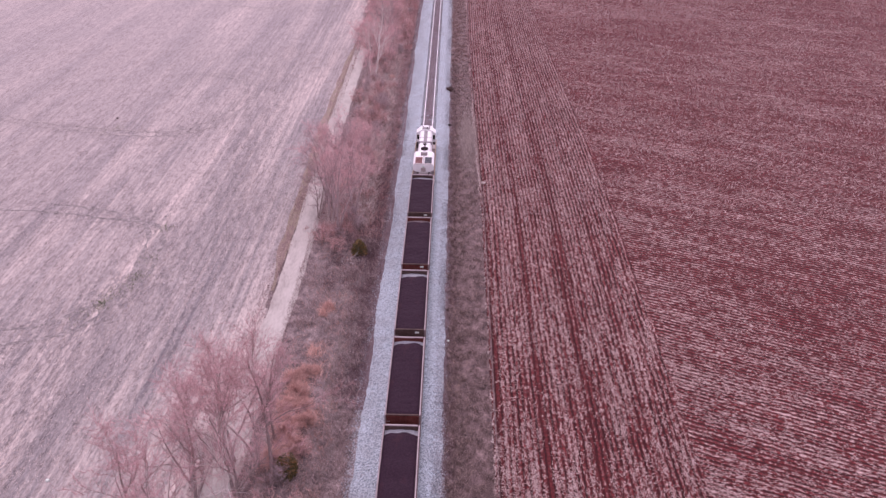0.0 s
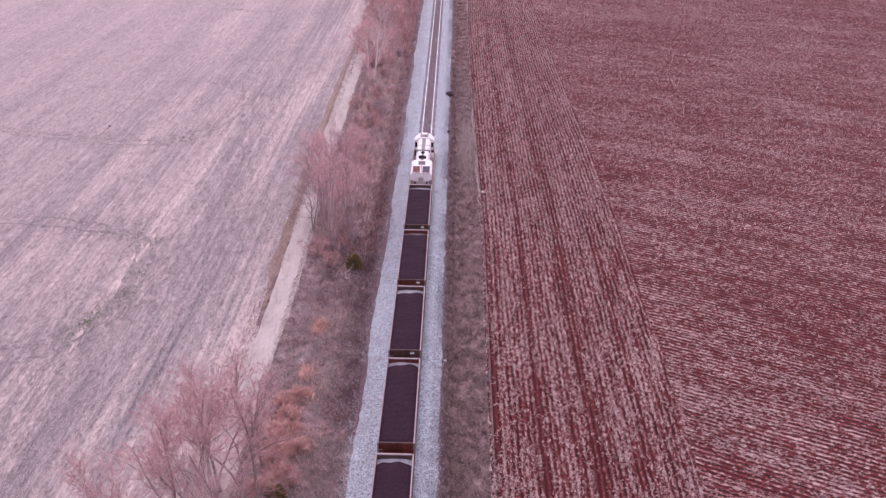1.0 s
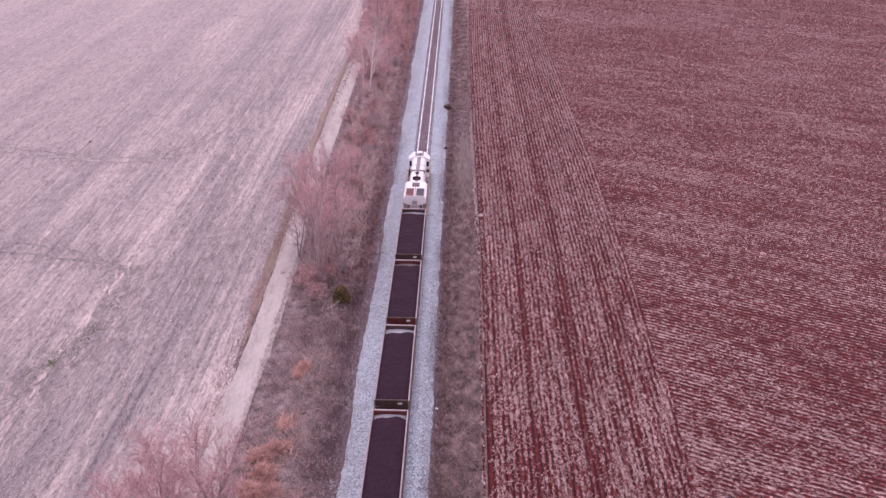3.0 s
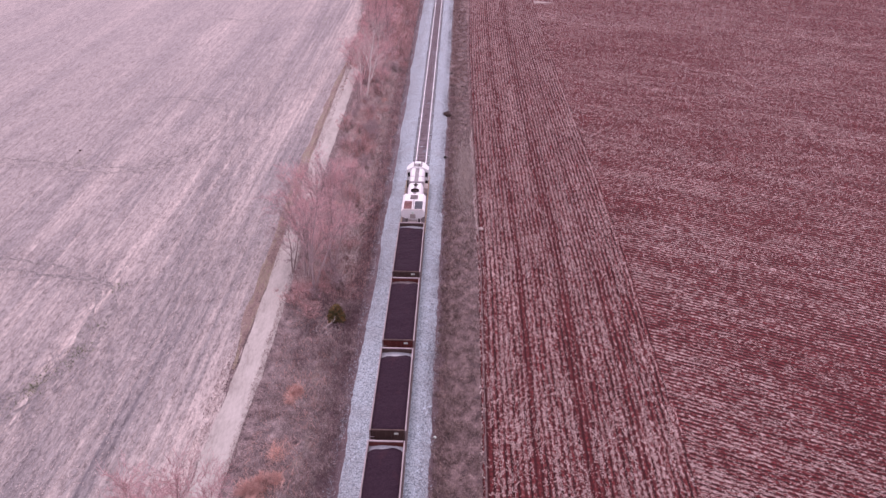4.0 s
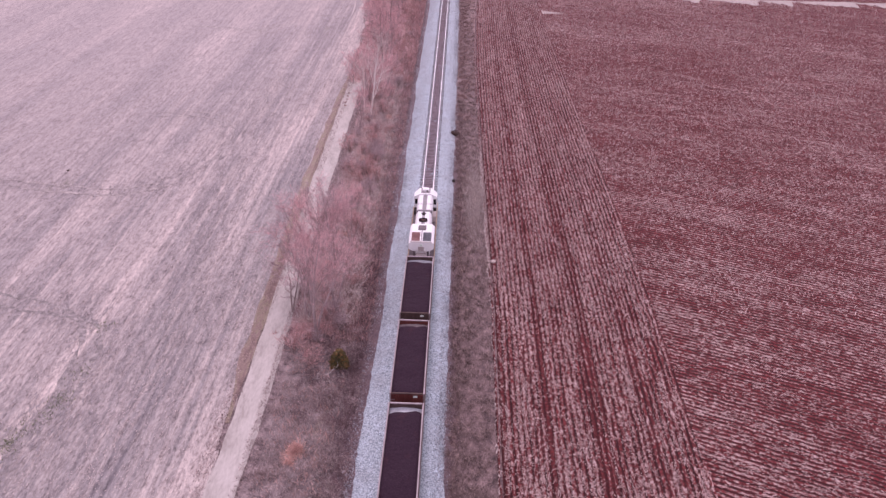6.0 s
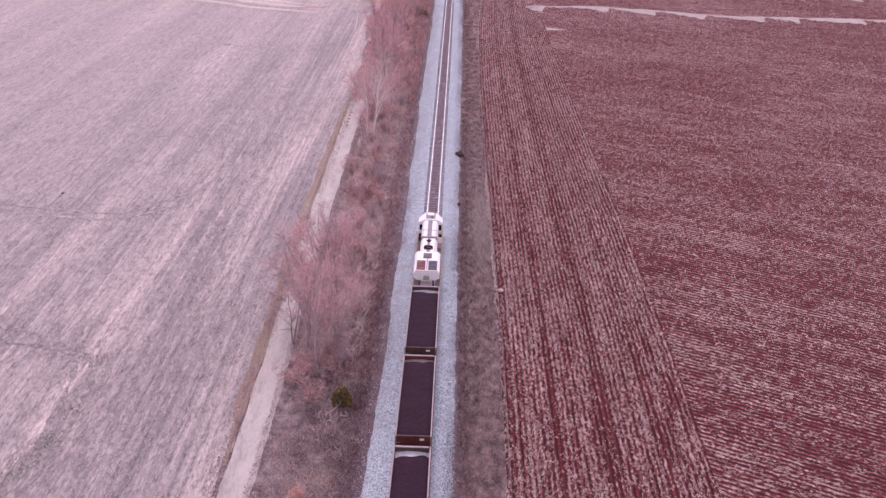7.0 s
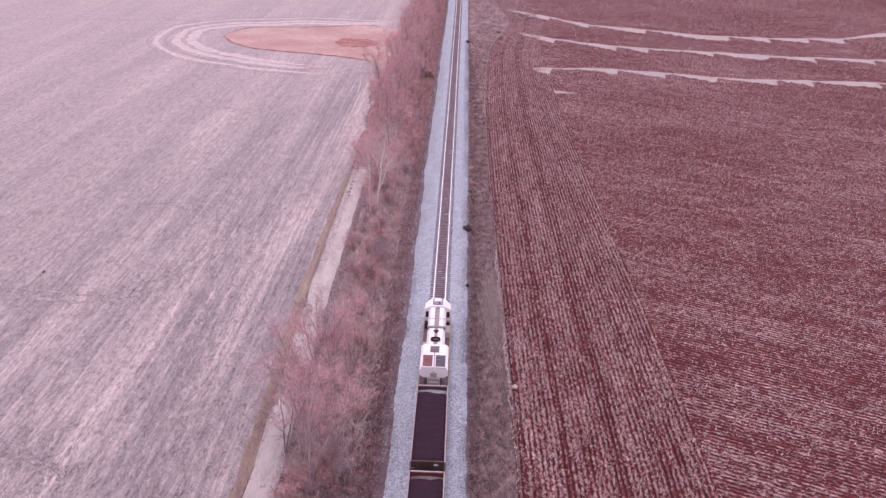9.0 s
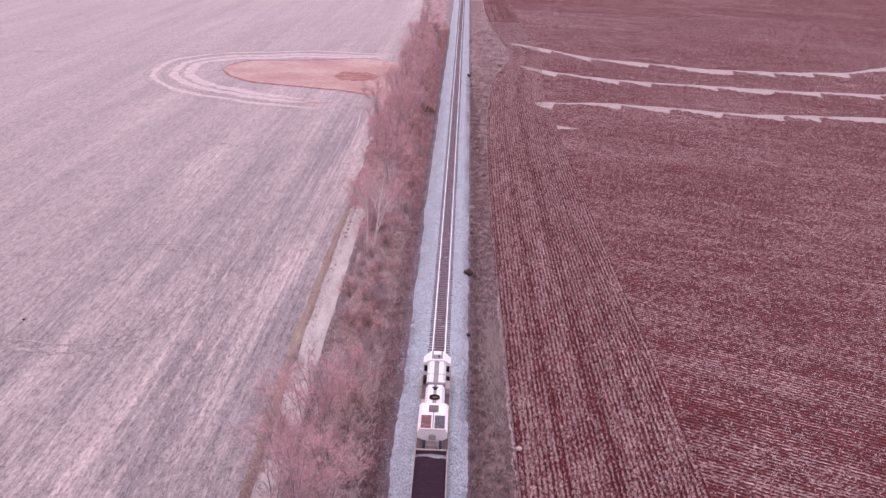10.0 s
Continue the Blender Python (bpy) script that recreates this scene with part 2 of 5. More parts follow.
DARK_COVER = [(0.3, (0.065, 0.043, 0.05)), (0.5, (0.13, 0.088, 0.098)), (0.7, (0.22, 0.15, 0.15))]
DRY_COVER = [(0.37, (0.08, 0.056, 0.052)), (0.45, (0.18, 0.136, 0.122)), (0.55, (0.29, 0.224, 0.20)), (0.63, (0.45, 0.357, 0.315))]
BROWN_COVER = [(0.34, (0.04, 0.028, 0.026)), (0.45, (0.11, 0.072, 0.066)), (0.55, (0.22, 0.145, 0.13)), (0.64, (0.42, 0.295, 0.265))]
m_cinder = faded("dark_brush_floor", DARK_COVER, DRY_COVER)
m_dark_edge = faded("dark_weedy_edge", DARK_COVER, BROWN_COVER)
# Leaf litter tones; the darkest stop also paints shadow between the hedge stems.
m_hedge = simple("reddish_hedge_floor", [(0.36, (0.07, 0.034, 0.038)), (0.45, (0.22, 0.125, 0.128)), (0.54, (0.44, 0.28, 0.27)), (0.66, (0.60, 0.42, 0.39))], 0.4, fine=9, bump=0.9, dist=0.12)
m_corner = simple("rough_corner_grass", [(0.34, (0.09, 0.054, 0.054)), (0.45, (0.18, 0.114, 0.11)), (0.55, (0.27, 0.18, 0.17)), (0.66, (0.39, 0.28, 0.26))], 0.16, fine=9, bump=0.6, dist=0.1)
m_margin = simple("weedy_margin", [(0.34, (0.16, 0.105, 0.095)), (0.46, (0.27, 0.19, 0.168)), (0.56, (0.27, 0.225, 0.16)), (0.68, (0.40, 0.315, 0.275))], 0.5, stretch=(1.5, 0.3, 1))
m_swale = simple("rusty_swale_grass", [(0.34, (0.33, 0.17, 0.15)), (0.46, (0.42, 0.25, 0.215)), (0.56, (0.48, 0.335, 0.28)), (0.68, (0.56, 0.44, 0.375))], 0.07, fine=14, stretch=(0.6, 1, 1))
m_wet = simple("red_wet_grass", [(0.38, (0.21, 0.065, 0.06)), (0.5, (0.30, 0.11, 0.095)), (0.58, (0.42, 0.24, 0.19))], 0.35, stretch=(0.5, 1.3, 1))
m_strip = simple("pale_grass_strip", [(0.3, (0.33, 0.28, 0.25)), (0.55, (0.43, 0.375, 0.345)), (0.75, (0.50, 0.44, 0.405))], 0.3, fine=8)
m_clump = simple("red_earth_clump", [(0.3, (0.16, 0.08, 0.07)), (0.6, (0.30, 0.17, 0.15))], 3.0)
m_tyre = simple("tyre_marks", [(0.36, (0.21, 0.182, 0.172)), (0.5, (0.34, 0.295, 0.28)), (0.6, (0.50, 0.44, 0.41))], 1.6, fine=5)
m_rut = simple("pressed_ruts", [(0.36, (0.13, 0.113, 0.11)), (0.5, (0.255, 0.225, 0.217)), (0.6, (0.44, 0.39, 0.37))], 1.6, fine=5)
m_tyre_pale = simple("pale_wheel_line", [(0.36, (0.42, 0.365, 0.34)), (0.5, (0.53, 0.46, 0.43)), (0.64, (0.64, 0.56, 0.52))], 0.6, fine=7)


def gravel():
    k = Mat("grey_ballast")
    at = k.coords("Object")
    v = k.cells(at, 10.0)
    n = k.noise(at, 0.4, 4)
    d = k.cells(at, 10.0, "Distance")
    f = k.noise(at, 14, 3, 0.7)
    g = k.math("ADD", k.math("MULTIPLY", k.ramp(v, (0, 0.0), (1, 1.0)), 0.6), k.math("MULTIPLY", f, 0.4))
    c = k.ramp(g, (0.18, (0.085, 0.104, 0.118)), (0.42, (0.30, 0.36, 0.398)), (0.72, (0.58, 0.675, 0.73)))
    c = k.mix(k.ramp(n, (0.4, 0.0), (0.75, 0.45)), c, (0.27, 0.265, 0.28))
    k.colour(c).bump(d, 1.0, 0.06)
    return k.m


m_ballast = gravel()
m_fouled = simple("fouled_brown_ballast", [(0.3, (0.12, 0.087, 0.105)), (0.5, (0.205, 0.158, 0.182)), (0.7, (0.33, 0.27, 0.30))], 1.2, fine=9, bump=0.9, dist=0.05)
k = Mat("ballast_stone")
k.colour(k.ramp(k.island(), (0.0, (0.2, 0.21, 0.23)), (0.5, (0.37, 0.39, 0.42)), (1.0, (0.6, 0.63, 0.66)))).bump(k.noise(k.coords(), 30), 0.3, 0.01)
m_stone = k.m


def strawy(name, lo, mid, hi, patch=0.15):
    """Loose stalks, blades or twigs: a shade for each piece, and broad patches."""
    k = Mat(name, 0.85)
    a = k.noise(k.coords("Object"), patch, 3)
    b = k.noise(k.coords("Object"), patch * 6, 3)
    s = k.math("ADD", k.math("MULTIPLY", k.island(), 0.45), k.math("MULTIPLY", a, 0.25))
    s = k.math("ADD", s, k.math("MULTIPLY", b, 0.35))
    k.colour(k.ramp(s, (0.2, lo), (0.5, mid), (0.82, hi)))
    return k.m


m_stalk = strawy("maize_stalks", (0.21, 0.115, 0.11), (0.40, 0.265, 0.25), (0.64, 0.50, 0.465))
m_stub = strawy("maize_stubs", (0.44, 0.28, 0.27), (0.68, 0.50, 0.48), (0.88, 0.76, 0.73))
m_greystub = strawy("grey_old_stubble", (0.24, 0.215, 0.222), (0.33, 0.295, 0.298), (0.43, 0.38, 0.37))
m_chaff = strawy("stubble_chaff", (0.34, 0.27, 0.25), (0.52, 0.43, 0.4), (0.68, 0.58, 0.53))
m_grass = strawy("dead_grass", (0.13, 0.088, 0.09), (0.37, 0.27, 0.265), (0.74, 0.60, 0.57), 0.5)
m_brush = strawy("bramble_stems", (0.24, 0.10, 0.10), (0.60, 0.325, 0.31), (0.92, 0.66, 0.61), 0.16)
m_grass_dark = strawy("brown_verge_grass", (0.065, 0.043, 0.041), (0.225, 0.155, 0.143), (0.62, 0.465, 0.425), 0.9)
m_grass_red = strawy("reddish_verge_grass", (0.14, 0.08, 0.078), (0.31, 0.20, 0.188), (0.58, 0.42, 0.39), 0.6)
m_rust = strawy("rusty_bracken", (0.50, 0.27, 0.22), (0.72, 0.44, 0.38), (0.82, 0.6, 0.54), 0.3)
m_greygrass = strawy("grey_tussock_grass", (0.24, 0.20, 0.20), (0.42, 0.355, 0.35), (0.66, 0.57, 0.55), 0.5)
m_peach = strawy("peach_bracken", (0.66, 0.36, 0.29), (0.8, 0.5, 0.42), (0.86, 0.62, 0.54), 0.6)
m_weed = strawy("green_weeds", (0.11, 0.13, 0.06), (0.19, 0.22, 0.11), (0.30, 0.31, 0.19), 0.4)
m_pine = strawy("evergreen_sprays", (0.045, 0.042, 0.017), (0.10, 0.088, 0.032), (0.19, 0.15, 0.055), 0.8)
m_brownspray = strawy("orange_brown_sprays", (0.15, 0.075, 0.022), (0.28, 0.15, 0.05), (0.42, 0.26, 0.11), 0.8)
m_twig = strawy("purple_brown_twigs", (0.38, 0.195, 0.20), (0.55, 0.31, 0.315), (0.72, 0.48, 0.48), 0.2)
m_twig_rose = strawy("rosy_twigs", (0.52, 0.27, 0.275), (0.74, 0.435, 0.44), (0.90, 0.67, 0.665), 0.2)
m_twig_grey = strawy("grey_purple_twigs", (0.33, 0.235, 0.245), (0.48, 0.36, 0.37), (0.66, 0.53, 0.53), 0.2)
m_twig_pale = strawy("pale_grey_twigs", (0.45, 0.36, 0.34), (0.6, 0.5, 0.47), (0.74, 0.64, 0.6), 0.2)
m_bark = simple("grey_bark", [(0.3, (0.16, 0.11, 0.11)), (0.5, (0.28, 0.21, 0.20)), (0.7, (0.42, 0.33, 0.31))], 2.0, stretch=(1, 1, 0.3))
m_bark_mid = simple("brownish_grey_bark", [(0.3, (0.24, 0.17, 0.17)), (0.5, (0.40, 0.305, 0.30)), (0.7, (0.54, 0.44, 0.43))], 2.0, stretch=(1, 1, 0.3))
m_bark_pale = simple("pale_bark", [(0.3, (0.62, 0.54, 0.5)), (0.5, (0.78, 0.71, 0.67)), (0.7, (0.85, 0.8, 0.77))], 2.0, stretch=(1, 1, 0.3))
# Dark brush, its colour reddened to carry the shadow among the brambles too.
m_dusk = strawy("dark_brush_stems", (0.075, 0.038, 0.047), (0.18, 0.10, 0.112), (0.40, 0.265, 0.265), 0.5)
m_darkleaf = strawy("dark_heap_twigs", (0.025, 0.014, 0.014), (0.05, 0.028, 0.026), (0.10, 0.06, 0.05), 0.5)


def timber():
    k = Mat("weathered_tie")
    at = k.coords("Object", (1, 6, 6))
    f = k.noise(at, 3.0, 4)
    c = k.ramp(f, (0.3, (0.04, 0.026, 0.034)), (0.55, (0.075, 0.05, 0.06)), (0.75, (0.13, 0.095, 0.108)))
    c = k.mix(k.ramp(k.each(), (0.0, 0.0), (1.0, 0.45)), c, (0.11, 0.08, 0.08))
    k.colour(c).bump(f, 0.5, 0.01)
    return k.m


m_tie = timber()
m_rail_side = simple("rusty_rail", [(0.3, (0.10, 0.045, 0.035)), (0.6, (0.19, 0.09, 0.065))], 3.0, rough=0.8)
k = Mat("polished_railhead", 0.35, 1.0)
k.colour(k.ramp(k.noise(k.coords("Object", (1, 0.2, 1)), 2.0, 3), (0.3, (0.92, 0.88, 0.89)), (0.7, (0.98, 0.96, 0.96))))
m_rail_top = k.m

k = Mat("coal", 0.75, 0.0, 0.12)
at = k.coords("Object")
grain = k.noise(at, 9.0, 4, 0.7)
c = k.ramp(grain, (0.3, (0.021, 0.009, 0.017)), (0.5, (0.031, 0.014, 0.025)), (0.72, (0.05, 0.025, 0.04)))
c = k.mix(k.ramp(k.noise(k.coords("Object", (1.0, 0.5, 1)), 0.8, 4, 0.7), (0.55, 0.0), (0.78, 0.4)), c, (0.085, 0.030, 0.036))
k.colour(c).bump(grain, 0.6, 0.04)
m_coal = k.m
m_wagon = simple("weathered_wagon_steel", [(0.3, (0.17, 0.125, 0.12)), (0.5, (0.28, 0.225, 0.22)), (0.7, (0.38, 0.315, 0.305))], 0.8, stretch=(1, 1, 0.5), rough=0.65, bump=0.1)
m_rim = simple("pale_worn_rim", [(0.3, (0.27, 0.215, 0.222)), (0.6, (0.43, 0.36, 0.37))], 1.2, rough=0.6, bump=0.1)
m_oxide = simple("red_oxide_steel", [(0.3, (0.085, 0.022, 0.02)), (0.55, (0.17, 0.045, 0.038)), (0.75, (0.24, 0.09, 0.07))], 1.3, rough=0.7, bump=0.15)
m_brownend = simple("brown_rusty_steel", [(0.3, (0.055, 0.032, 0.03)), (0.55, (0.11, 0.068, 0.06)), (0.75, (0.19, 0.125, 0.11))], 1.3, rough=0.75, bump=0.15)
m_slope = simple("bare_pale_slope_sheet", [(0.3, (0.32, 0.325, 0.35)), (0.55, (0.52, 0.53, 0.56)), (0.75, (0.70, 0.71, 0.74))], 1.5, rough=0.55, bump=0.1)
m_under = simple("grimy_black_steel", [(0.3, (0.02, 0.015, 0.014)), (0.6, (0.055, 0.042, 0.038))], 2.0, rough=0.75)
m_white = simple("white_locomotive_paint", [(0.28, (0.68, 0.65, 0.65)), (0.42, (0.84, 0.82, 0.82)), (0.7, (0.9, 0.885, 0.885))], 0.9, stretch=(1, 1, 0.4), rough=0.45, bump=0.04, spec=0.4)
m_grime = simple("sooty_grey_roof", [(0.3, (0.20, 0.18, 0.19)), (0.55, (0.32, 0.29, 0.30)), (0.75, (0.42, 0.385, 0.39))], 1.2, rough=0.65, bump=0.1)
m_deck = simple("grey_walkway", [(0.3, (0.10, 0.08, 0.085)), (0.6, (0.19, 0.155, 0.16))], 1.5, rough=0.75)
m_deck_pale = simple("pale_deck", [(0.3, (0.36, 0.30, 0.285)), (0.6, (0.52, 0.45, 0.43))], 1.0, rough=0.7)
m_grille = simple("dark_grey_grille", [(0.3, (0.10, 0.10, 0.115)), (0.6, (0.17, 0.17, 0.19))], 2.5, rough=0.6)
m_redgrille = simple("faded_primer_grille", [(0.3, (0.18, 0.10, 0.10)), (0.5, (0.29, 0.14, 0.135)), (0.75, (0.44, 0.28, 0.27))], 2.0, rough=0.7)
m_handrail = simple("tan_handrail_paint", [(0.3, (0.32, 0.22, 0.14)), (0.6, (0.46, 0.345, 0.25))], 2.0, rough=0.6)
k = Mat("dark_window_glass", 0.08, 0.0, 0.6)
k.colour((0.012, 0.013, 0.016))
m_glass = k.m
k = Mat("white_plate", 0.5)
k.colour(k.ramp(k.noise(k.coords(), 6), (0.3, (0.56, 0.66, 0.58)), (0.7, (0.76, 0.82, 0.77))))
m_plate = k.m

# ---- the land ----
def lerp(y, ys, xs):
    return np.interp(y, ys, xs)


def right_edge(y):
    """Where the right-hand verge ends and the ploughed headland begins."""
    return lerp(y, [-90, 10, 60, 100, 150, 189, 215, 237, 250, 262, 281, 292, 305, 340, 387, 430, 900],
                [8.2, 8.1, 8.25, 7.6, 7.1, 7.4, 8.4, 9.6, 11.5, 14.2, 17.4, 17.0, 15.2, 12.2, 10.4, 10, 9.5])


def headland_edge(y):
    """Where the headland rows meet the cross rows."""
    return lerp(y, [-90, 10, 60, 90, 130, 170, 220, 262, 284, 310, 400, 900], [26.2, 26.0, 26.6, 26.2, 25.2, 24.6, 24.0, 26.5, 29, 27, 23, 22])


def left_edge(y):
    """The inner edge of the pale stubble field."""
    return lerp(y, [-90, 38, 60, 90, 120, 168, 190, 215, 250, 280, 350, 420, 900], [-16.2, -16.25, -17.3, -17.9, -17.2, -18.2, -19.6, -21, -18.5, -15.9, -17, -19, -19])


YS = np.concatenate([np.arange(-129, 440, 1.5), np.arange(440, 905, 6.0)])
v, f, uv = grid(np.linspace(-3000, 3000, 61), np.linspace(-3000, 3000, 61), lambda U, V: (U, V, np.full_like(U, -0.35)))
tagged(new("ground", mesh_of("ground", v, f, m_verge, uv)), "dry grassy earth reaching to the horizon", "ground", kind="structure")

# verges: the sheet between the two fields, dipping a little beside the ballast
us = np.linspace(0, 1, 41)


def verge_left(U, V):
    lo, hi = left_edge(V) - 0.4, np.full_like(V, -3.2)
    X = lo + (hi - lo) * U
    return X, V, 0.02 + 0.10 * wobble(X, V, 5.0, 3) * np.clip((X + 13.2) / 3, 0, 1) * np.sin(U * math.pi) - 0.18 * np.exp(-((X + 6.0) / 1.6) ** 2)


v, f, uv = grid(us, YS, verge_left)
tagged(new("ground_verge_left", mesh_of("verge", v, f, m_verge, uv, True)), "rough dry grass strip beside the railway", "verge", kind="structure")


def dark_floor(U, V):
    edge = 0.5 * wobble(V * 0, V, 14, 5) + 0.25 * wobble(V * 0, V, 4.3, 6) + 0.15 * wobble(V * 0, V, 2.1, 7)
    edge = edge - 1.1 * np.clip((V - 52) / 14, 0, 1)
    edge = edge + (3.4 - edge) * np.clip((V - 280) / 60, 0, 1)
    X = -7.6 + edge + (4.4 - edge) * U
    lo, hi = left_edge(V) - 0.4, -3.2
    u2 = (X - lo) / (hi - lo)
    return X, V, 0.05 + 0.10 * wobble(X, V, 5.0, 3) * np.clip((X + 13.2) / 3, 0, 1) * np.sin(u2 * math.pi) - 0.18 * np.exp(-((X + 6.0) / 1.6) ** 2)


v, f, uv = grid(np.linspace(0, 1, 9), np.arange(20, 345, 1.0), dark_floor)
tagged(new("ground_dark_strip", mesh_of("dark_strip", v, f, m_cinder, uv, True)), "dark leaf-littered strip beside the ballast", "verge", kind="structure")


def hedge_floor(U, V):
    jag = 0.5 * wobble(V * 0, V, 11, 15) + 0.25 * wobble(V * 0, V, 3.7, 16)
    lo = np.where(V < 132, -13.2, left_edge(V) + 0.5) + jag
    hi = -6.8 + 0.6 * wobble(V * 0, V, 9, 17) + 0.25 * wobble(V * 0, V, 2.9, 18)
    X = lo + (hi - lo) * U
    u2 = (X - left_edge(V) + 0.4) / (-3.2 - left_edge(V) + 0.4)
    return X, V, 0.04 + 0.10 * wobble(X, V, 5.0, 3) * np.clip((X + 13.2) / 3, 0, 1) * np.sin(u2 * math.pi) - 0.18 * np.exp(-((X + 6.0) / 1.6) ** 2)


v, f, uv = grid(np.linspace(0, 1, 17), np.arange(52, 430, 1.0), hedge_floor)
tagged(new("ground_hedge_floor", mesh_of("hedge_floor", v, f, m_hedge, uv, True)), "reddish leaf litter below the hedgerow", "verge", kind="structure")


def verge_right(U, V):
    lo, hi = np.full_like(V, 2.8), right_edge(V) + 0.4
    X = lo + (hi - lo) * U
    return X, V, 0.02 + 0.07 * wobble(X, V, 4.0, 8) * np.sin(U * math.pi) - 0.12 * np.exp(-((X - 4.6) / 1.0) ** 2)


v, f, uv = grid(np.linspace(0, 1, 25), YS, verge_right)
tagged(new("ground_verge_right", mesh_of("verge", v, f, m_verge_dark, uv, True)), "narrow dry grass verge between ballast and ploughed soil", "verge", kind="structure")


def field_left(U, V):
    e = left_edge(V) + 0.25 * wobble(V * 0, V, 9, 2)
    X = e - U
    return X, V, 0.05 + 0.05 * wobble(X, V, 18, 4)


us = np.concatenate([np.arange(0, 60, 1.2), np.geomspace(60, 700, 40)])
v, f, uv = grid(us, YS, field_left)
tagged(new("field_left", mesh_of("stubble_field", v, f, m_stubble, uv, True)), "pale harvested stubble field with faint wheel marks", "field", kind="structure")

def corner(U, V):
    hi = right_edge(V) + 0.2
    lo = hi - (hi - 4.2) * np.clip((V - 168) / 60, 0.05, 1) + 0.3 * wobble(V * 0, V, 6, 31)
    X = lo + (hi - lo) * U
    return X, V, 0.07 + 0.05 * wobble(X, V, 6, 32)


v, f, uv = grid(np.linspace(0, 1, 12), np.arange(168, 430, 1.5), corner)
tagged(new("ground_rough_corner", mesh_of("rough_corner", v, f, m_corner, uv, True)), "rough reddish grass where the headland swings away", "verge", kind="structure")


def dark_right(U, V):
    X = 3.3 + np.clip((128 - V) / 30, 0.15, 1) * (1.4 + 0.6 * wobble(V * 0, V, 9, 33) + 0.3 * wobble(V * 0, V, 2.3, 34)) * (1 - U)
    u2 = (X - 2.8) / (right_edge(V) + 0.4 - 2.8)
    return X, V, 0.045 + 0.07 * wobble(X, V, 4.0, 8) * np.sin(u2 * math.pi) - 0.12 * np.exp(-((X - 4.6) / 1.0) ** 2)


v, f, uv = grid(np.linspace(0, 1, 6), np.arange(-128, 128, 1.0), dark_right)
tagged(new("ground_dark_edge", mesh_of("dark_edge", v, f[:, ::-1].copy(), m_dark_edge, uv, True)), "dark weedy strip at the foot of the ballast", "verge", kind="structure")

# ploughed headland: real ridges along the edge
us = np.arange(0, 20.01, ROW / 6)


def headland(U, V):
    e = right_edge(V)
    w = (headland_edge(V) - e + 0.3) / 20.0
    X = e + U * w
    return X, V, 0.05 + 0.034 * np.sin(U * 2 * math.pi / ROW + 0.8 * wobble(U, V, 6, 6)) + 0.03 * wobble(X, V, 2.2, 12) - sum(0.06 * deep * np.exp(-((U - c) / (0.6 * w)) ** 2) for c, w, deep in LANES + [(19.8, 0.25, 1.0)])


v, f, uv = grid(us, np.concatenate([np.arange(-129, -20, 5.0), np.arange(-20, 330, 1.0), np.arange(330, 905, 8.0)]), headland)
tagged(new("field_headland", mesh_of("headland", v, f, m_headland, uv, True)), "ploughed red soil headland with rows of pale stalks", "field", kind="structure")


def field_right(U, V):
    e = headland_edge(V)
    X = e + U
    return X, V, 0.03 + 0.04 * wobble(X, V, 16, 9)


us = np.concatenate([np.arange(0, 70, 1.4), np.geomspace(70, 800, 40)])
v, f, uv = grid(us, YS, field_right)
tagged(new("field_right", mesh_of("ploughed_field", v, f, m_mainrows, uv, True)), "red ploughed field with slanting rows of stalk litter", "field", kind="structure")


def ribbon(name, pts, width, z, mat, label, category, step=1.0, rag=0.15, seed=0):
    """A band along a smooth line through a few points, lying on the ground."""
    p = [Vector((x, y, 0)) for x, y in pts]
    p = [p[0] * 2 - p[1]] + p + [p[-1] * 2 - p[-2]]
    line = []
    for i in range(1, len(p) - 2):
        n = max(2, int((p[i + 1] - p[i]).length / step))
        for j in range(n):
            t = j / n
            a, b, c, d = p[i - 1], p[i], p[i + 1], p[i + 2]
            line.append(0.5 * (2 * b + (c - a) * t + (2 * a - 5 * b + 4 * c - d) * t * t + (3 * b - a - 3 * c + d) * t ** 3))
    line = np.array([q[:2] for q in line])
    t = np.gradient(line, axis=0)
    t /= np.linalg.norm(t, axis=1)[:, None] + 1e-9
    nrm = np.stack([-t[:, 1], t[:, 0]], -1)
    s = np.arange(len(line)) * step
    wl = width / 2 * (1 + rag * wobble(s, s * 0, 6, seed))
    wr = width / 2 * (1 + rag * wobble(s, s * 0 + 3, 5, seed + 1))
    if name in ("ground_wheel_mark", "ground_scar", "ground_margin"):
        ends = np.clip(np.minimum(s, s[-1] - s) / 9.0, 0.3 if name == "ground_margin" else 0.05, 1)
        wl, wr = wl * ends, wr * ends
    rows = [line + nrm * wl[:, None], line + nrm * wl[:, None] * 0.3, line - nrm * wr[:, None] * 0.3, line - nrm * wr[:, None]]
    n = len(line)
    hs = np.stack([r for r in rows], 1)
    base = 0.05 + 0.05 * wobble(hs[..., 0], hs[..., 1], 18, 4) if hs[..., 0].mean() < 0 else 0.03 + 0.04 * wobble(hs[..., 0], hs[..., 1], 16, 9)
    base = np.maximum(base, 0.045) if name != "ground_wheel_mark" else base
    verts = np.concatenate([hs, (base + z)[..., None]], -1).reshape(-1, 3)
    i = (np.arange(n - 1)[:, None] * 4 + np.arange(3)[None]).ravel()
    faces = np.stack([i, i + 1, i + 5, i + 4], -1)
    return tagged(new(name, mesh_of(name, verts, faces, mat)), label, category, kind="structure")


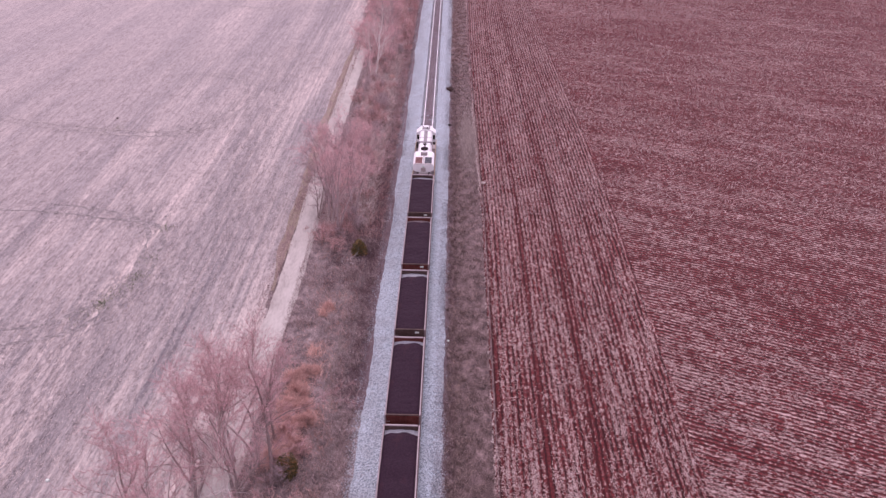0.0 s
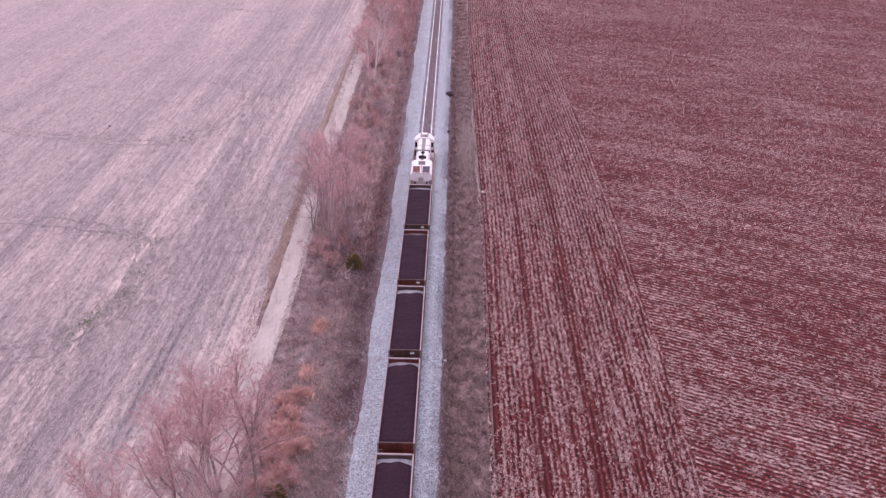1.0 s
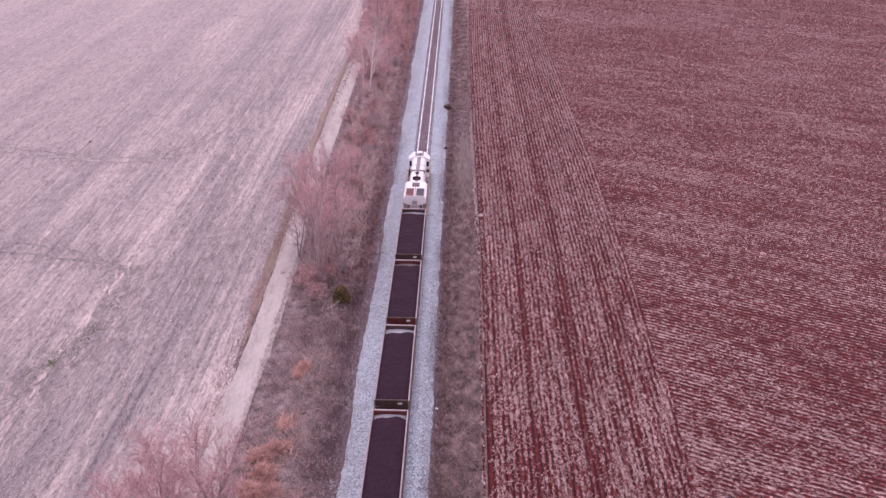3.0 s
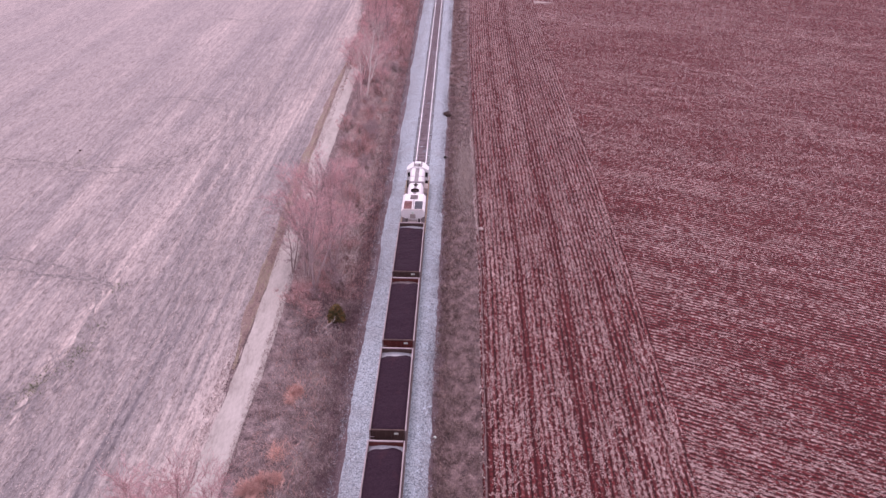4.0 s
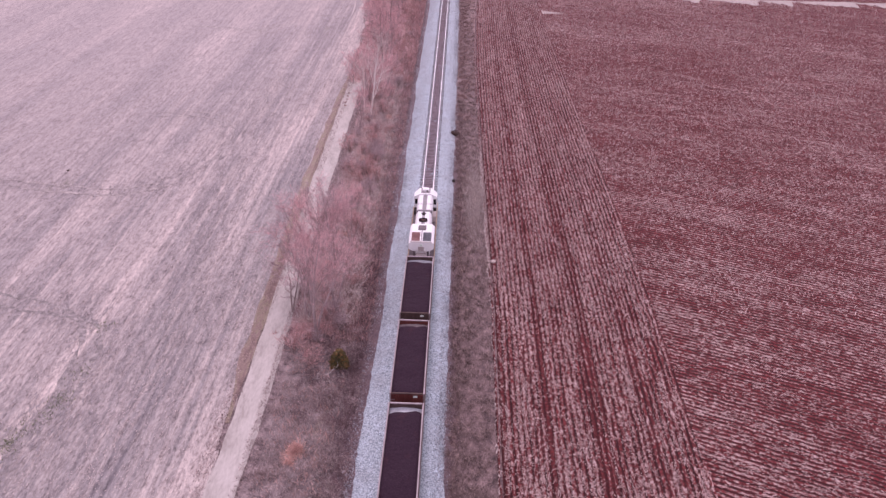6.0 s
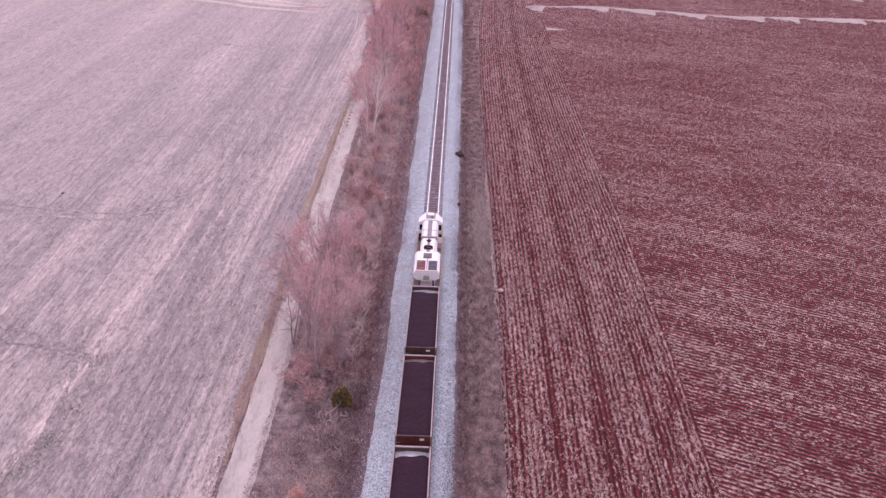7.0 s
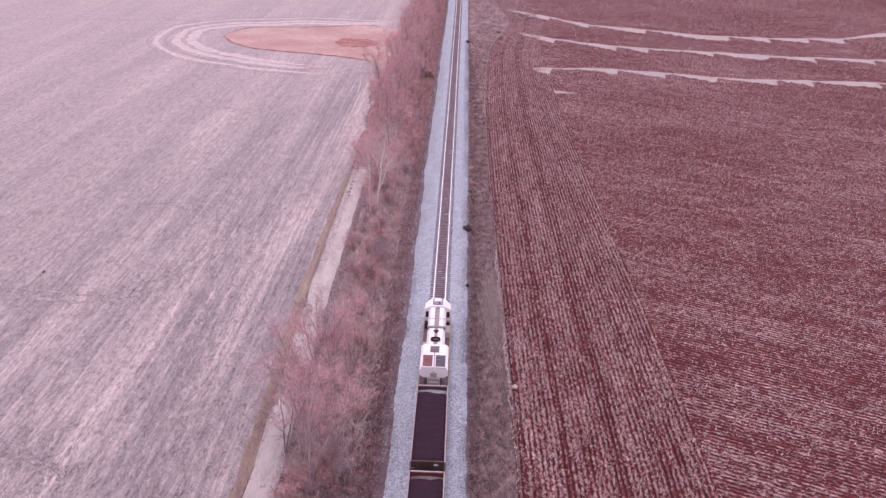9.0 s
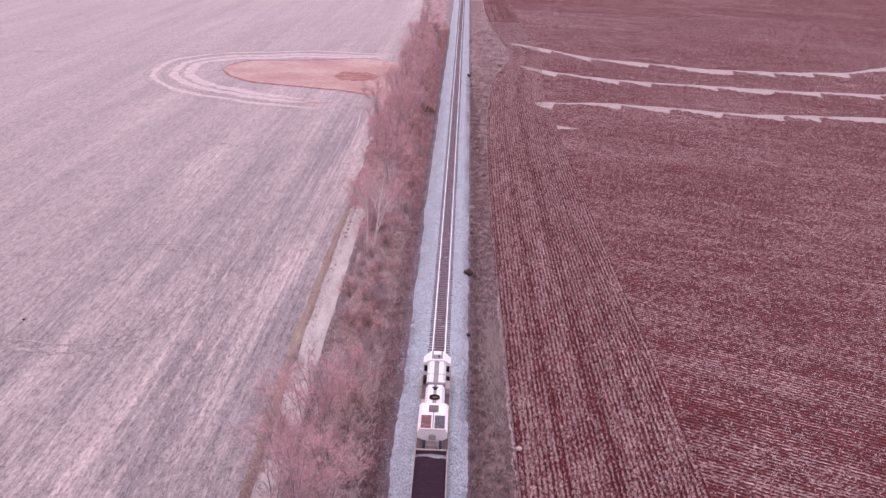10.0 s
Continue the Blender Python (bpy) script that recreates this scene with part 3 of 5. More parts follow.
# the farm track and its weedy margin
ribbon("road", [(-15.3, -128), (-15.2, -60), (-15.15, -10), (-15.05, 20), (-14.98, 30), (-14.8, 38), (-14.82, 46), (-14.98, 56), (-15.3, 70), (-15.65, 88), (-15.75, 112), (-15.75, 128), (-15.65, 136)], 2.72, 0.03, m_road,
       "pale bare dirt farm track beside the field", "track", rag=0.06, seed=1)
ribbon("ground_margin", [(-16.5, 40), (-16.75, 46), (-17.0, 51), (-17.0, 60), (-17.35, 72), (-17.75, 89), (-17.6, 118), (-17.5, 140)], 1.3, 0.012, m_margin,
       "weedy brown margin between track and stubble", "verge", rag=0.2, seed=5)


def sheet_between(name, xs, lo, hi, z, mat, label, category, n=12):
    """A flat patch of ground between two outlines over x."""
    V = np.linspace(0, 1, n)
    verts, faces, uv = grid(xs, V, lambda U, T: (U, lo(U) + (hi(U) - lo(U)) * T, 0 * U))
    x, y = verts[:, 0], verts[:, 1]
    verts[:, 2] = z + (0.05 + 0.05 * wobble(x, y, 18, 4) if x.mean() < 0 else 0.03 + 0.04 * wobble(x, y, 16, 9))
    return tagged(new(name, mesh_of(name, verts, faces, mat, uv)), label, category, kind="structure")


sheet_between("ground_swale", np.linspace(-71, -15, 57),
              lambda x: lerp(x, [-71, -68, -65, -57, -48.4, -38.6, -28.8, -19, -15], [245.5, 240.5, 236, 229.2, 226.9, 224.9, 221.6, 215.9, 214]) + 0.5 * wobble(x, x * 0, 6, 2),
              lambda x: lerp(x, [-71, -68.2, -65, -62.5, -47, -29.5, -21.5, -15], [246, 254.4, 257.6, 259.8, 262.5, 268.2, 264, 262]) + 0.5 * wobble(x, x * 0, 7, 3),
              0.03, m_swale, "rust-coloured grassy hollow left unploughed in the field", "grass hollow")
sheet_between("ground_wet_patch", np.linspace(-36, -23, 24),
              lambda x: 241.5 - 6.5 * np.sqrt(np.clip(1 - ((x + 29.5) / 6.8) ** 2, 0, 1)) + 1.2 * wobble(x, x * 0, 3, 4),
              lambda x: 241.5 + 5.5 * np.sqrt(np.clip(1 - ((x + 29.5) / 6.8) ** 2, 0, 1)) + 1.2 * wobble(x, x * 0, 3.5, 5),
              0.06, m_wet, "dark red damp patch in the grassy hollow", "grass hollow")


def saw(x, x0, period, seed):
    """Torn, tooth-shaped thickness along a strip."""
    u = (x - x0) / period + 0.25 * wobble(x, x * 0, period * 2.3, seed)
    s = u - np.floor(u)
    return 0.2 + 0.7 * np.where(s < 0.92, (s / 0.92) ** 1.3, (1 - s) / 0.08) + 0.12 * wobble(x, x * 0, 1.9, seed + 9)


STRIPS = [([21, 37.4, 56, 73, 107, 260], [216.7, 219, 216, 212, 212.5, 214], 7.4, 13),
          ([20, 30, 45, 57, 81, 95.5, 122, 300], [264.8, 256.5, 249.5, 246.5, 243.5, 241, 240.5, 242], 7.8, 15),
          ([17, 29, 45, 62, 80, 106, 126, 143, 330], [307.5, 297.5, 281.5, 276, 269, 268, 271, 282, 330], 9.0, 17)]
for n, (xs, ys, thick, period) in enumerate(STRIPS):
    grid_x = np.arange(xs[0], xs[-1], 0.5)
    hi = lambda x, xs=xs, ys=ys: lerp(x, xs, ys) + 0.3 * wobble(x, x * 0, 9, n)
    lo = lambda x, xs=xs, ys=ys, t=thick, p=period: lerp(x, xs, ys) - t * saw(x, xs[0] - 4, p, n + 3) * np.clip((x - xs[0]) / 3 + 0.55, 0, 1)
    sheet_between("ground_grass_strip", grid_x, lo, hi, 0.05, m_strip, "pale grass strip with a torn, toothed edge", "grass strip")
sheet_between("ground_grass_patch", np.linspace(24.6, 30, 8), lambda x: 191.3 + 0.12 * (x - 24.6), lambda x: 194.2 - 0.35 * (x - 24.6), 0.05, m_strip,
              "small pale grass patch in the ploughed field", "grass strip")

# wheel marks in the stubble
LOOP = [(-92, 101), (-76, 94), (-67, 90), (-59.5, 88.5), (-52, 87.4), (-45, 86.6), (-41, 88), (-38.2, 90.3), (-36.2, 95), (-34.8, 101), (-34.8, 108.5), (-37.5, 113.8), (-42.1, 115.4), (-50.8, 114)]
NEAR = [(-52, 28.6), (-43.7, 31.0), (-40.5, 31.9), (-37.9, 33.7), (-36.4, 35.3), (-34.4, 36.9), (-32.8, 39.6), (-31.9, 42), (-32.0, 46), (-32.4, 50.6), (-34.4, 54.8), (-38.5, 55.8), (-43.3, 56.7), (-47.4, 57.6), (-55.3, 58.2), (-70, 58.6)]
INNER = [(-52, 26.4), (-42.6, 28.6), (-39.4, 29.6), (-36.9, 30.7), (-35.2, 32.3), (-34.1, 35.2), (-33.4, 37.6), (-33.4, 42), (-34, 47), (-35, 53), (-38, 56.6), (-40.7, 58.0), (-44.2, 59.1), (-49.2, 60.0), (-56, 60.2)]
ROUND = [(-33.8, 205.4), (-41.1, 206.1), (-51.9, 208.8), (-60.3, 212.5), (-68.9, 216.4), (-77.3, 223.3), (-84.5, 234), (-86.5, 246), (-85.2, 257), (-75.2, 267), (-61.5, 271.4), (-49.2, 275.5), (-34, 275), (-22.8, 276), (-17.7, 283)]
ACROSS = [(-160, 258), (-147, 260.6), (-103, 265.6), (-75, 268.5), (-61.5, 272.4)]
for pts, off, wd, mat in ((LOOP, 0, 0.42, m_tyre), (LOOP, 2.0, 0.42, m_tyre), (NEAR, 0, 0.45, m_rut), (INNER, 0, 0.45, m_rut), (ROUND, 0, 0.9, m_tyre),
                          (ROUND, -3.2, 2.4, m_tyre_pale), (ROUND, -7.4, 3.0, m_tyre_pale), (ROUND, 2.5, 1.6, m_tyre_pale), (ROUND, 5.0, 0.5, m_tyre), (ACROSS, 0, 0.8, m_tyre), (ACROSS, 3, 0.6, m_tyre),
                          ([(-58, 171.2), (-52.5, 170.8), (-48.7, 170.4), (-40.9, 168.4), (-36, 167.8)], 0, 1.5, m_tyre), ([(-46, 168.6), (-41.3, 170), (-37.2, 173.9), (-32, 177)], 0, 1.3, m_tyre)):
    cx, cy = np.mean([p[0] for p in pts]), np.mean([p[1] for p in pts])
    q = [(x + off * (x - cx) / (math.hypot(x - cx, y - cy) + 1e-6), y + off * (y - cy) / (math.hypot(x - cx, y - cy) + 1e-6)) for x, y in pts]
    ribbon("ground_wheel_mark", q, wd, 0.016 if mat is m_tyre_pale else 0.032, mat, "curved wheel mark pressed into the stubble", "wheel mark", rag=0.3 if pts is ROUND or pts is ACROSS else 0.8, seed=int(abs(off) * 10))

for pts, wd, mat, lab in (([(-70.7, 245.5), (-65.1, 236.1), (-56.9, 229.2), (-48.4, 226.9), (-38.6, 224.9), (-28.8, 221.6), (-19, 215.9)], 0.9, m_wet, "dark rim of the grassy hollow"),
                     ([(-70.7, 245.5), (-68.2, 254.4), (-62.5, 259.8), (-46.9, 262.5), (-29.5, 268.2), (-21.5, 264)], 0.7, m_wet, "dark rim of the grassy hollow"),
                     ([(-42, 206.5), (-38, 207.6), (-34.5, 208.8), (-30.5, 210.6)], 3.4, m_swale, "reddish scar in the stubble near the hollow"),
                     ([(-21.3, 180), (-21.2, 187), (-21.1, 195), (-20.9, 206)], 0.5, m_tyre_pale, "pale wheel line along the field edge"),
                     ([(-22.5, 182), (-22.7, 190), (-23.1, 197), (-23.6, 203)], 0.4, m_tyre_pale, "pale wheel line along the field edge")):
    ribbon("ground_scar", pts, wd, 0.07 if mat is m_wet else 0.02, mat, lab, "ground mark", rag=0.2 if mat is m_tyre_pale else 0.55, seed=3)

# ---- railway ----
RAIL_TOP, TIE_TOP = 0.90, 0.73


def ballast(U, V):
    """Cross-section: crown at U in -0.5..0.5, shoulders falling to the toes."""
    toe_l = -4.18 - 0.05 * wobble(V * 0, V, 1.6, 21) - 0.05 * wobble(V * 0, V, 4.1, 27) - 0.18 * wobble(V * 0, V, 23, 22)
    toe_r = 3.65 + 0.07 * wobble(V * 0, V, 1.5, 23) + 0.1 * wobble(V * 0, V, 19, 24)
    X = np.where(U < 0, np.where(U < -0.5, -1.9 + (toe_l + 1.9) * (-U - 0.5) / 0.5, U * 3.8), np.where(U > 0.5, 1.9 + (toe_r - 1.9) * (U - 0.5) / 0.5, U * 3.8))
    side = np.clip((np.abs(U) - 0.5) / 0.5, 0, 1)
    Z = 0.70 - 0.78 * side ** 1.25 + 0.012 * wobble(X, V, 0.9, 25)
    return X, V, Z


us = np.concatenate([np.linspace(-1, -0.5, 12), np.linspace(-0.45, 0.45, 9), np.linspace(0.5, 1, 12)])
v, f, uv = grid(us, np.concatenate([np.arange(-129, 330, 0.6), np.arange(330, 902, 5.0)]), ballast)
tagged(new("ground_ballast", mesh_of("ballast", v, f, m_ballast, uv, True)), "bank of pale grey crushed-stone railway ballast", "ballast", kind="structure")

v, f, uv = grid(np.linspace(-0.68, 0.68, 7), np.concatenate([np.arange(-129, 330, 0.8), np.arange(330, 902, 6.0)]),
                lambda U, V: (U * (1 + 0.06 * wobble(U * 0, V, 3, 28)), V, 0.712 + 0.012 * wobble(U, V, 0.9, 25) - 0.03 * (np.abs(U) > 0.6)))
tagged(new("ground_track_bed", mesh_of("track_bed", v, f, m_fouled, uv, True)), "oil-stained brown ballast between the ties", "ballast", kind="structure")

track = thing("railway_track", "single railway track with shiny railheads on wooden ties", "railway track", kind="structure")
PROFILE = [(-0.07, 0.0), (0.07, 0.0), (0.07, 0.02), (0.015, 0.04), (0.012, 0.125), (0.036, 0.135), (0.036, 0.158), (-0.036, 0.158), (-0.036, 0.135), (-0.012, 0.125), (-0.015, 0.04), (-0.07, 0.02)]
for x in (-0.7525, 0.7525):
    rail = part("rail", prism([(x + a, TIE_TOP + 0.004 + b) for a, b in PROFILE], -128, 900), m_rail_side, track, "rusty steel rail")
    part("railhead", box(x - 0.058, x + 0.058, -128, 900, RAIL_TOP - 0.006, RAIL_TOP + 0.002), m_rail_top, rail, "bright worn running surface")

# ---- the coal train ----
def wheelset(parent, y, prefix="wheel"):
    for x in (-0.7525, 0.7525):
        bm = bmesh.new()
        tube(bm, (x - 0.07, y, RAIL_TOP + 0.46), (x + 0.07, y, RAIL_TOP + 0.46), 0.46, 0.46, 20)
        part("wheel", bm, m_under, parent)


def bogie(parent, y):
    b = part("bogie", box(-1.0, 1.0, y - 0.14, y + 0.14, RAIL_TOP + 0.3, RAIL_TOP + 0.62, 0.03), m_under, parent, "grimy black wheel truck")
    for dy in (-0.85, 0.85):
        wheelset(b, y + dy)
    for x in (-1.02, 1.02):
        part("side_frame", prism_y([(y - 1.15, 1.25), (y - 0.35, 1.2), (y + 0.35, 1.2), (y + 1.15, 1.25), (y + 1.15, 1.45), (y + 0.4, 1.62), (y - 0.4, 1.62), (y - 1.15, 1.45)], x - 0.07, x + 0.07), m_under, b)
    return b


def prism_y(profile, x0, x1):
    """A closed outline in y and z, drawn out along x."""
    bm = bmesh.new()
    a = [bm.verts.new((x0, y, z)) for y, z in profile]
    b = [bm.verts.new((x1, y, z)) for y, z in profile]
    n = len(profile)
    for i in range(n):
        bm.faces.new((a[i], a[(i + 1) % n], b[(i + 1) % n], b[i]))
    bm.faces.new(a[::-1])
    bm.faces.new(b)
    bmesh.ops.recalc_face_normals(bm, faces=bm.faces)
    return bm


WAGON_LABELS = ["weathered coal wagon heaped with coal, pale sheet bare at one end",
                "weathered steel coal wagon filled with dark coal to the rim",
                "grey-brown coal wagon with a red oxide end and full coal load"]


def coal_wagon(y, seed, pale, end_mat, plate):
    """An open wagon, body 11.5 m long, centred at y on the track."""
    g = np.random.default_rng(seed)
    w = thing("coal_wagon", WAGON_LABELS[0 if pale > 0.6 else 2 if end_mat is m_oxide else 1], "coal wagon", "coal wagons of the train")
    w.location = (0, y, 0)
    H, TOP, FLOOR, L = 1.58, 3.75, 1.75, 5.68
    for s in (-1, 1):
        side = part("side_wall", box(min(s * 1.45, s * 1.53), max(s * 1.45, s * 1.53), -L, L, 1.45, TOP - 0.1), m_wagon, w)
        part("top_rail", box(min(s * 1.47, s * H), max(s * 1.47, s * H), -L - 0.06, L + 0.06, TOP - 0.1, TOP, 0.02), m_rim, side, "pale worn top rail")
        for i in range(11):
            yy = -L + 0.25 + i * (2 * L - 0.5) / 10
            part("side_post", prism([(s * 1.53, 1.5), (s * 1.60, 1.55), (s * 1.60, TOP - 0.16), (s * 1.53, TOP - 0.12)], yy - 0.06, yy + 0.06), m_wagon, side)
        part("side_sill", box(min(s * 1.36, s * 1.6), max(s * 1.36, s * 1.6), -L - 0.2, L + 0.2, 1.36, 1.5, 0.02), m_wagon, side)
    for s in (-1, 1):
        end = part("end_wall", box(-1.45, 1.45, min(s * L, s * (L - 0.08)), max(s * L, s * (L - 0.08)), 1.8, TOP - 0.1), end_mat, w)
        part("top_rail", box(-1.42, 1.42, min(s * (L - 0.1), s * (L + 0.07)), max(s * (L - 0.1), s * (L + 0.07)), TOP - 0.1, TOP + 0.002, 0.02), m_brownend if s < 0 else m_rim, end)
        for i in range(6):
            x = -1.3 + i * 0.52
            part("end_post", box(x - 0.05, x + 0.05, s * L if s > 0 else -L - 0.1, L + 0.1 if s > 0 else -L, 1.6, TOP - 0.12, 0.01), end_mat, end)
        part("end_beam", box(-1.45, 1.45, min(s * L, s * (L + 0.14)), max(s * L, s * (L + 0.14)), 2.55, 2.68, 0.015), end_mat, end)
        deck = part("end_platform", box(-1.4, 1.4, min(s * L, s * (L + 0.32)), max(s * L, s * (L + 0.32)), 1.4, 1.52, 0.02), end_mat, w, "rusty end platform")
        part("hand_brake" if s < 0 else "air_reservoir", tube(bmesh.new(), (0.5, s * (L + 0.18), 1.52), (0.5, s * (L + 0.18), 2.3), 0.12, 0.12, 12), m_under, deck)
        c = part("coupler", box(-0.12, 0.12, min(s * (L + 0.3), s * 6.30), max(s * (L + 0.3), s * 6.30), 1.28, 1.5, 0.03), m_under, w)
        part("knuckle", box(-0.17, 0.17, min(s * 6.1, s * 6.31), max(s * 6.1, s * 6.31), 1.24, 1.54, 0.05), m_under, c)
        lad = part("ladder", box(s * 1.5 - 0.02, s * 1.5 + 0.02, s * (L + 0.06) - 0.02, s * (L + 0.06) + 0.02, 1.5, TOP - 0.1), m_rim, w)
        for i in range(5):
            part("rung", box(min(s * 1.1, s * 1.5), max(s * 1.1, s * 1.5), s * (L + 0.12) - 0.012, s * (L + 0.12) + 0.012, 1.7 + i * 0.33, 1.73 + i * 0.33), m_rim, lad)
    part("hopper_floor", prism_y([(-L, 2.3), (-3.2, 1.35), (-1.4, 1.12), (0, 1.5), (1.4, 1.12), (3.2, 1.35), (L, 2.3), (L, 2.42), (0, 1.75), (-L, 2.42)], -1.43, 1.43), m_under, w)
    part("centre_sill", box(-0.2, 0.2, -L - 0.3, L + 0.3, 1.3, 1.42), m_under, w)
    # pale ridge of bare sheet at the far end, left uncovered by the heap
    wide = 0.05 + 0.30 * pale
    v, f, uv = grid(np.linspace(-1.44, 1.44, 15), np.linspace(0, 1, 5),
                    lambda U, V: (U, L - 0.085 - V * (wide + 0.5), TOP - 0.62 + 0.16 * np.cos(U * 1.0) - 0.14 * V + 0.02 * wobble(U, V, 0.7, seed)))
    part("slope_sheet", mesh_of("slope_sheet", v, f, m_slope if pale > 0.25 else m_wagon, uv, True), m_slope, w, "bare pale slope sheet" if pale > 0.25 else "")

    def heap(U, V):
        e = np.clip(1 - np.abs(U) ** 4, 0, 1)
        y0, y1 = -L + 0.1, L - 0.1 - wide + 0.10 * np.cos(U * 2.2 + seed) + 0.05 * np.sin(U * 6 + seed)
        Y = y0 + (y1 - y0) * V
        rise = np.clip(V / 0.03, 0, 1) * np.clip((1 - V) / 0.09, 0, 1)
        Z = TOP - 0.22 + 0.14 * e * np.sqrt(rise) - 0.42 * (1 - np.sqrt(rise)) * (V > 0.5) - 0.1 * (1 - rise)
        Z = Z + 0.012 * wobble(U * 1.4, Y, 0.8, seed) + 0.04 * wobble(U * 1.4, Y, 3.6, seed + 1) - 0.3 * np.clip(np.abs(U) ** 6 * np.abs(2 * V - 1) ** 14, 0, 1)
        return U * 1.445, Y, Z

    v, f, uv = grid(np.linspace(-1, 1, 23), np.linspace(0, 1, 84), heap)
    v[:, 2] += g.normal(0, 0.01, len(v))
    part("coal_load", mesh_of("coal_load", v, f, m_coal, uv, True), m_coal, w, "heap of dull black coal")
    if plate:
        part("end_plate", box(0.55, 0.95, -L - 0.13, -L - 0.115, TOP - 0.42, TOP - 0.2), m_plate, w, "small whitish end plate")
    for yy in (-4.1, 4.1):
        bogie(w, yy)
    return w


PITCH = 12.66
FRONT = 81.3
for i, (pale, mat, plate) in enumerate([(0.5, m_brownend, True), (0.15, m_oxide, True), (0.95, m_brownend, True), (0.55, m_oxide, False), (0.8, m_brownend, True), (0.3, m_oxide, True), (0.7, m_brownend, False), (0.4, m_oxide, True), (0.9, m_brownend, True), (0.2, m_oxide, False), (0.6, m_brownend, True)]):
    coal_wagon(59.0 - i * PITCH, 40 + i, pale, mat, plate)


def locomotive():
    """A white six-axle diesel; f counts back from the front of the cab roof."""
    lo = thing("locomotive", "white diesel locomotive with grimy roof and red and grey radiator grilles", "locomotive")
    lo.location = (0, FRONT, 0)
    Y = lambda f: -f
    part("underframe", box(-1.4, 1.4, Y(15.5), Y(-0.9), 1.35, 1.62, 0.03), m_under, lo)
    deck = part("walkway", box(-1.52, 1.52, Y(15.55), Y(-1.0), 1.62, 1.70, 0.01), m_deck, lo, "dark grey walkway deck")
    for s in (-1, 1):
        part("sill_edge", box(min(s * 1.52, s * 1.6), max(s * 1.52, s * 1.6), Y(15.55), Y(-1.0), 1.5, 1.76, 0.015), m_handrail, deck, "tan-painted deck edge")
        rail = bmesh.new()
        tube(rail, (s * 1.54, Y(15.3), 2.7), (s * 1.54, Y(2.3), 2.7), 0.03, 0.03, 8)
        hr = part("handrail", rail, m_handrail, lo, "tan handrail")
        for i in range(10):
            f = 2.3 + i * 1.44
            part("stanchion", tube(bmesh.new(), (s * 1.54, Y(f), 1.7), (s * 1.54, Y(f), 2.7), 0.022, 0.022, 6), m_handrail, hr)
        part("side_locker", box(min(s * 0.98, s * 1.5), max(s * 0.98, s * 1.5), Y(4.5 if s > 0 else 8.4), Y(2.9 if s > 0 else 6.6), 1.7, 2.5, 0.04), m_deck_pale, lo, "pale equipment locker")
    # nose and cab
    part("nose", prism_y([(Y(0.0), 1.7), (Y(-0.95), 1.7), (Y(-0.95), 2.7), (Y(-0.75), 2.95), (Y(0.0), 3.15)], -0.95, 0.95), m_white, lo)
    cab = part("cab", prism([(-1.5, 1.7), (1.5, 1.7), (1.5, 3.75), (-1.5, 3.75)], Y(1.75), Y(0.05)), m_white, lo, "white cab")
    bm = prism([(-1.52, 3.75), (1.52, 3.75), (1.5, 3.95), (0.75, 4.38), (-0.75, 4.38), (-1.5, 3.95)], Y(1.8), Y(0.0))
    for v in bm.verts:
        if v.co.y > -0.5 and abs(v.co.x) > 1.2:
            v.co.y -= 0.55
    roof = part("cab_roof", bm, m_white, cab)
    part("roof_unit", box(-0.42, 0.42, Y(1.0), Y(0.22), 4.36, 4.6, 0.06), m_white, roof, "bright white roof unit")
    part("unit_surround", box(-0.6, 0.6, Y(1.55), Y(0.1), 4.37, 4.44, 0.02), m_grime, roof)
    part("horn", tube(bmesh.new(), (0.2, Y(1.5), 4.52), (0.2, Y(1.1), 4.52), 0.05, 0.09, 10), m_under, roof)
    part("antenna", tube(bmesh.new(), (-0.35, Y(1.45), 4.4), (-0.35, Y(1.45), 4.75), 0.02, 0.015, 6), m_under, roof)
    for s in (-1, 1):
        win = part("side_window", box(min(s * 1.49, s * 1.512), max(s * 1.49, s * 1.512), Y(1.5), Y(0.5), 2.9, 3.5), m_glass, cab)
        part("rear_window", box(min(s * 1.05, s * 1.4), max(s * 1.05, s * 1.4), Y(1.768), Y(1.73), 2.85, 3.6), m_glass, cab)
        part("front_window", box(min(s * 0.1, s * 1.2), max(s * 0.1, s * 1.2), Y(0.06), Y(0.03), 3.15, 3.65), m_glass, cab)
        # Solid black box added to imitate the dark opening behind the cab.
        part("cab_step_well", box(min(s * 1.06, s * 1.46), max(s * 1.06, s * 1.46), Y(2.6), Y(2.15), 1.7, 2.6, 0.05), m_under, lo, "black box standing in for a dark opening")
    # long hood
    W = 0.98
    hood = part("hood", prism([(-W, 1.7), (W, 1.7), (W, 3.85), (0.72, 4.22), (-0.72, 4.22), (-W, 3.85)], Y(10.2), Y(1.75)), m_white, lo, "white engine hood")
    part("roof_strip", box(-0.26, 0.26, Y(6.1), Y(1.85), 4.21, 4.27, 0.015), m_grime, hood, "sooty grey roof walkway")
    for i in range(9):
        part("grip_slat", box(-0.24, 0.24, Y(5.9 - i * 0.45 + 0.02), Y(5.9 - i * 0.45 - 0.02), 4.27, 4.28), m_grime, hood)
    part("roof_seam", box(-0.97, 0.97, Y(4.42), Y(4.36), 4.2, 4.235), m_grime, hood)
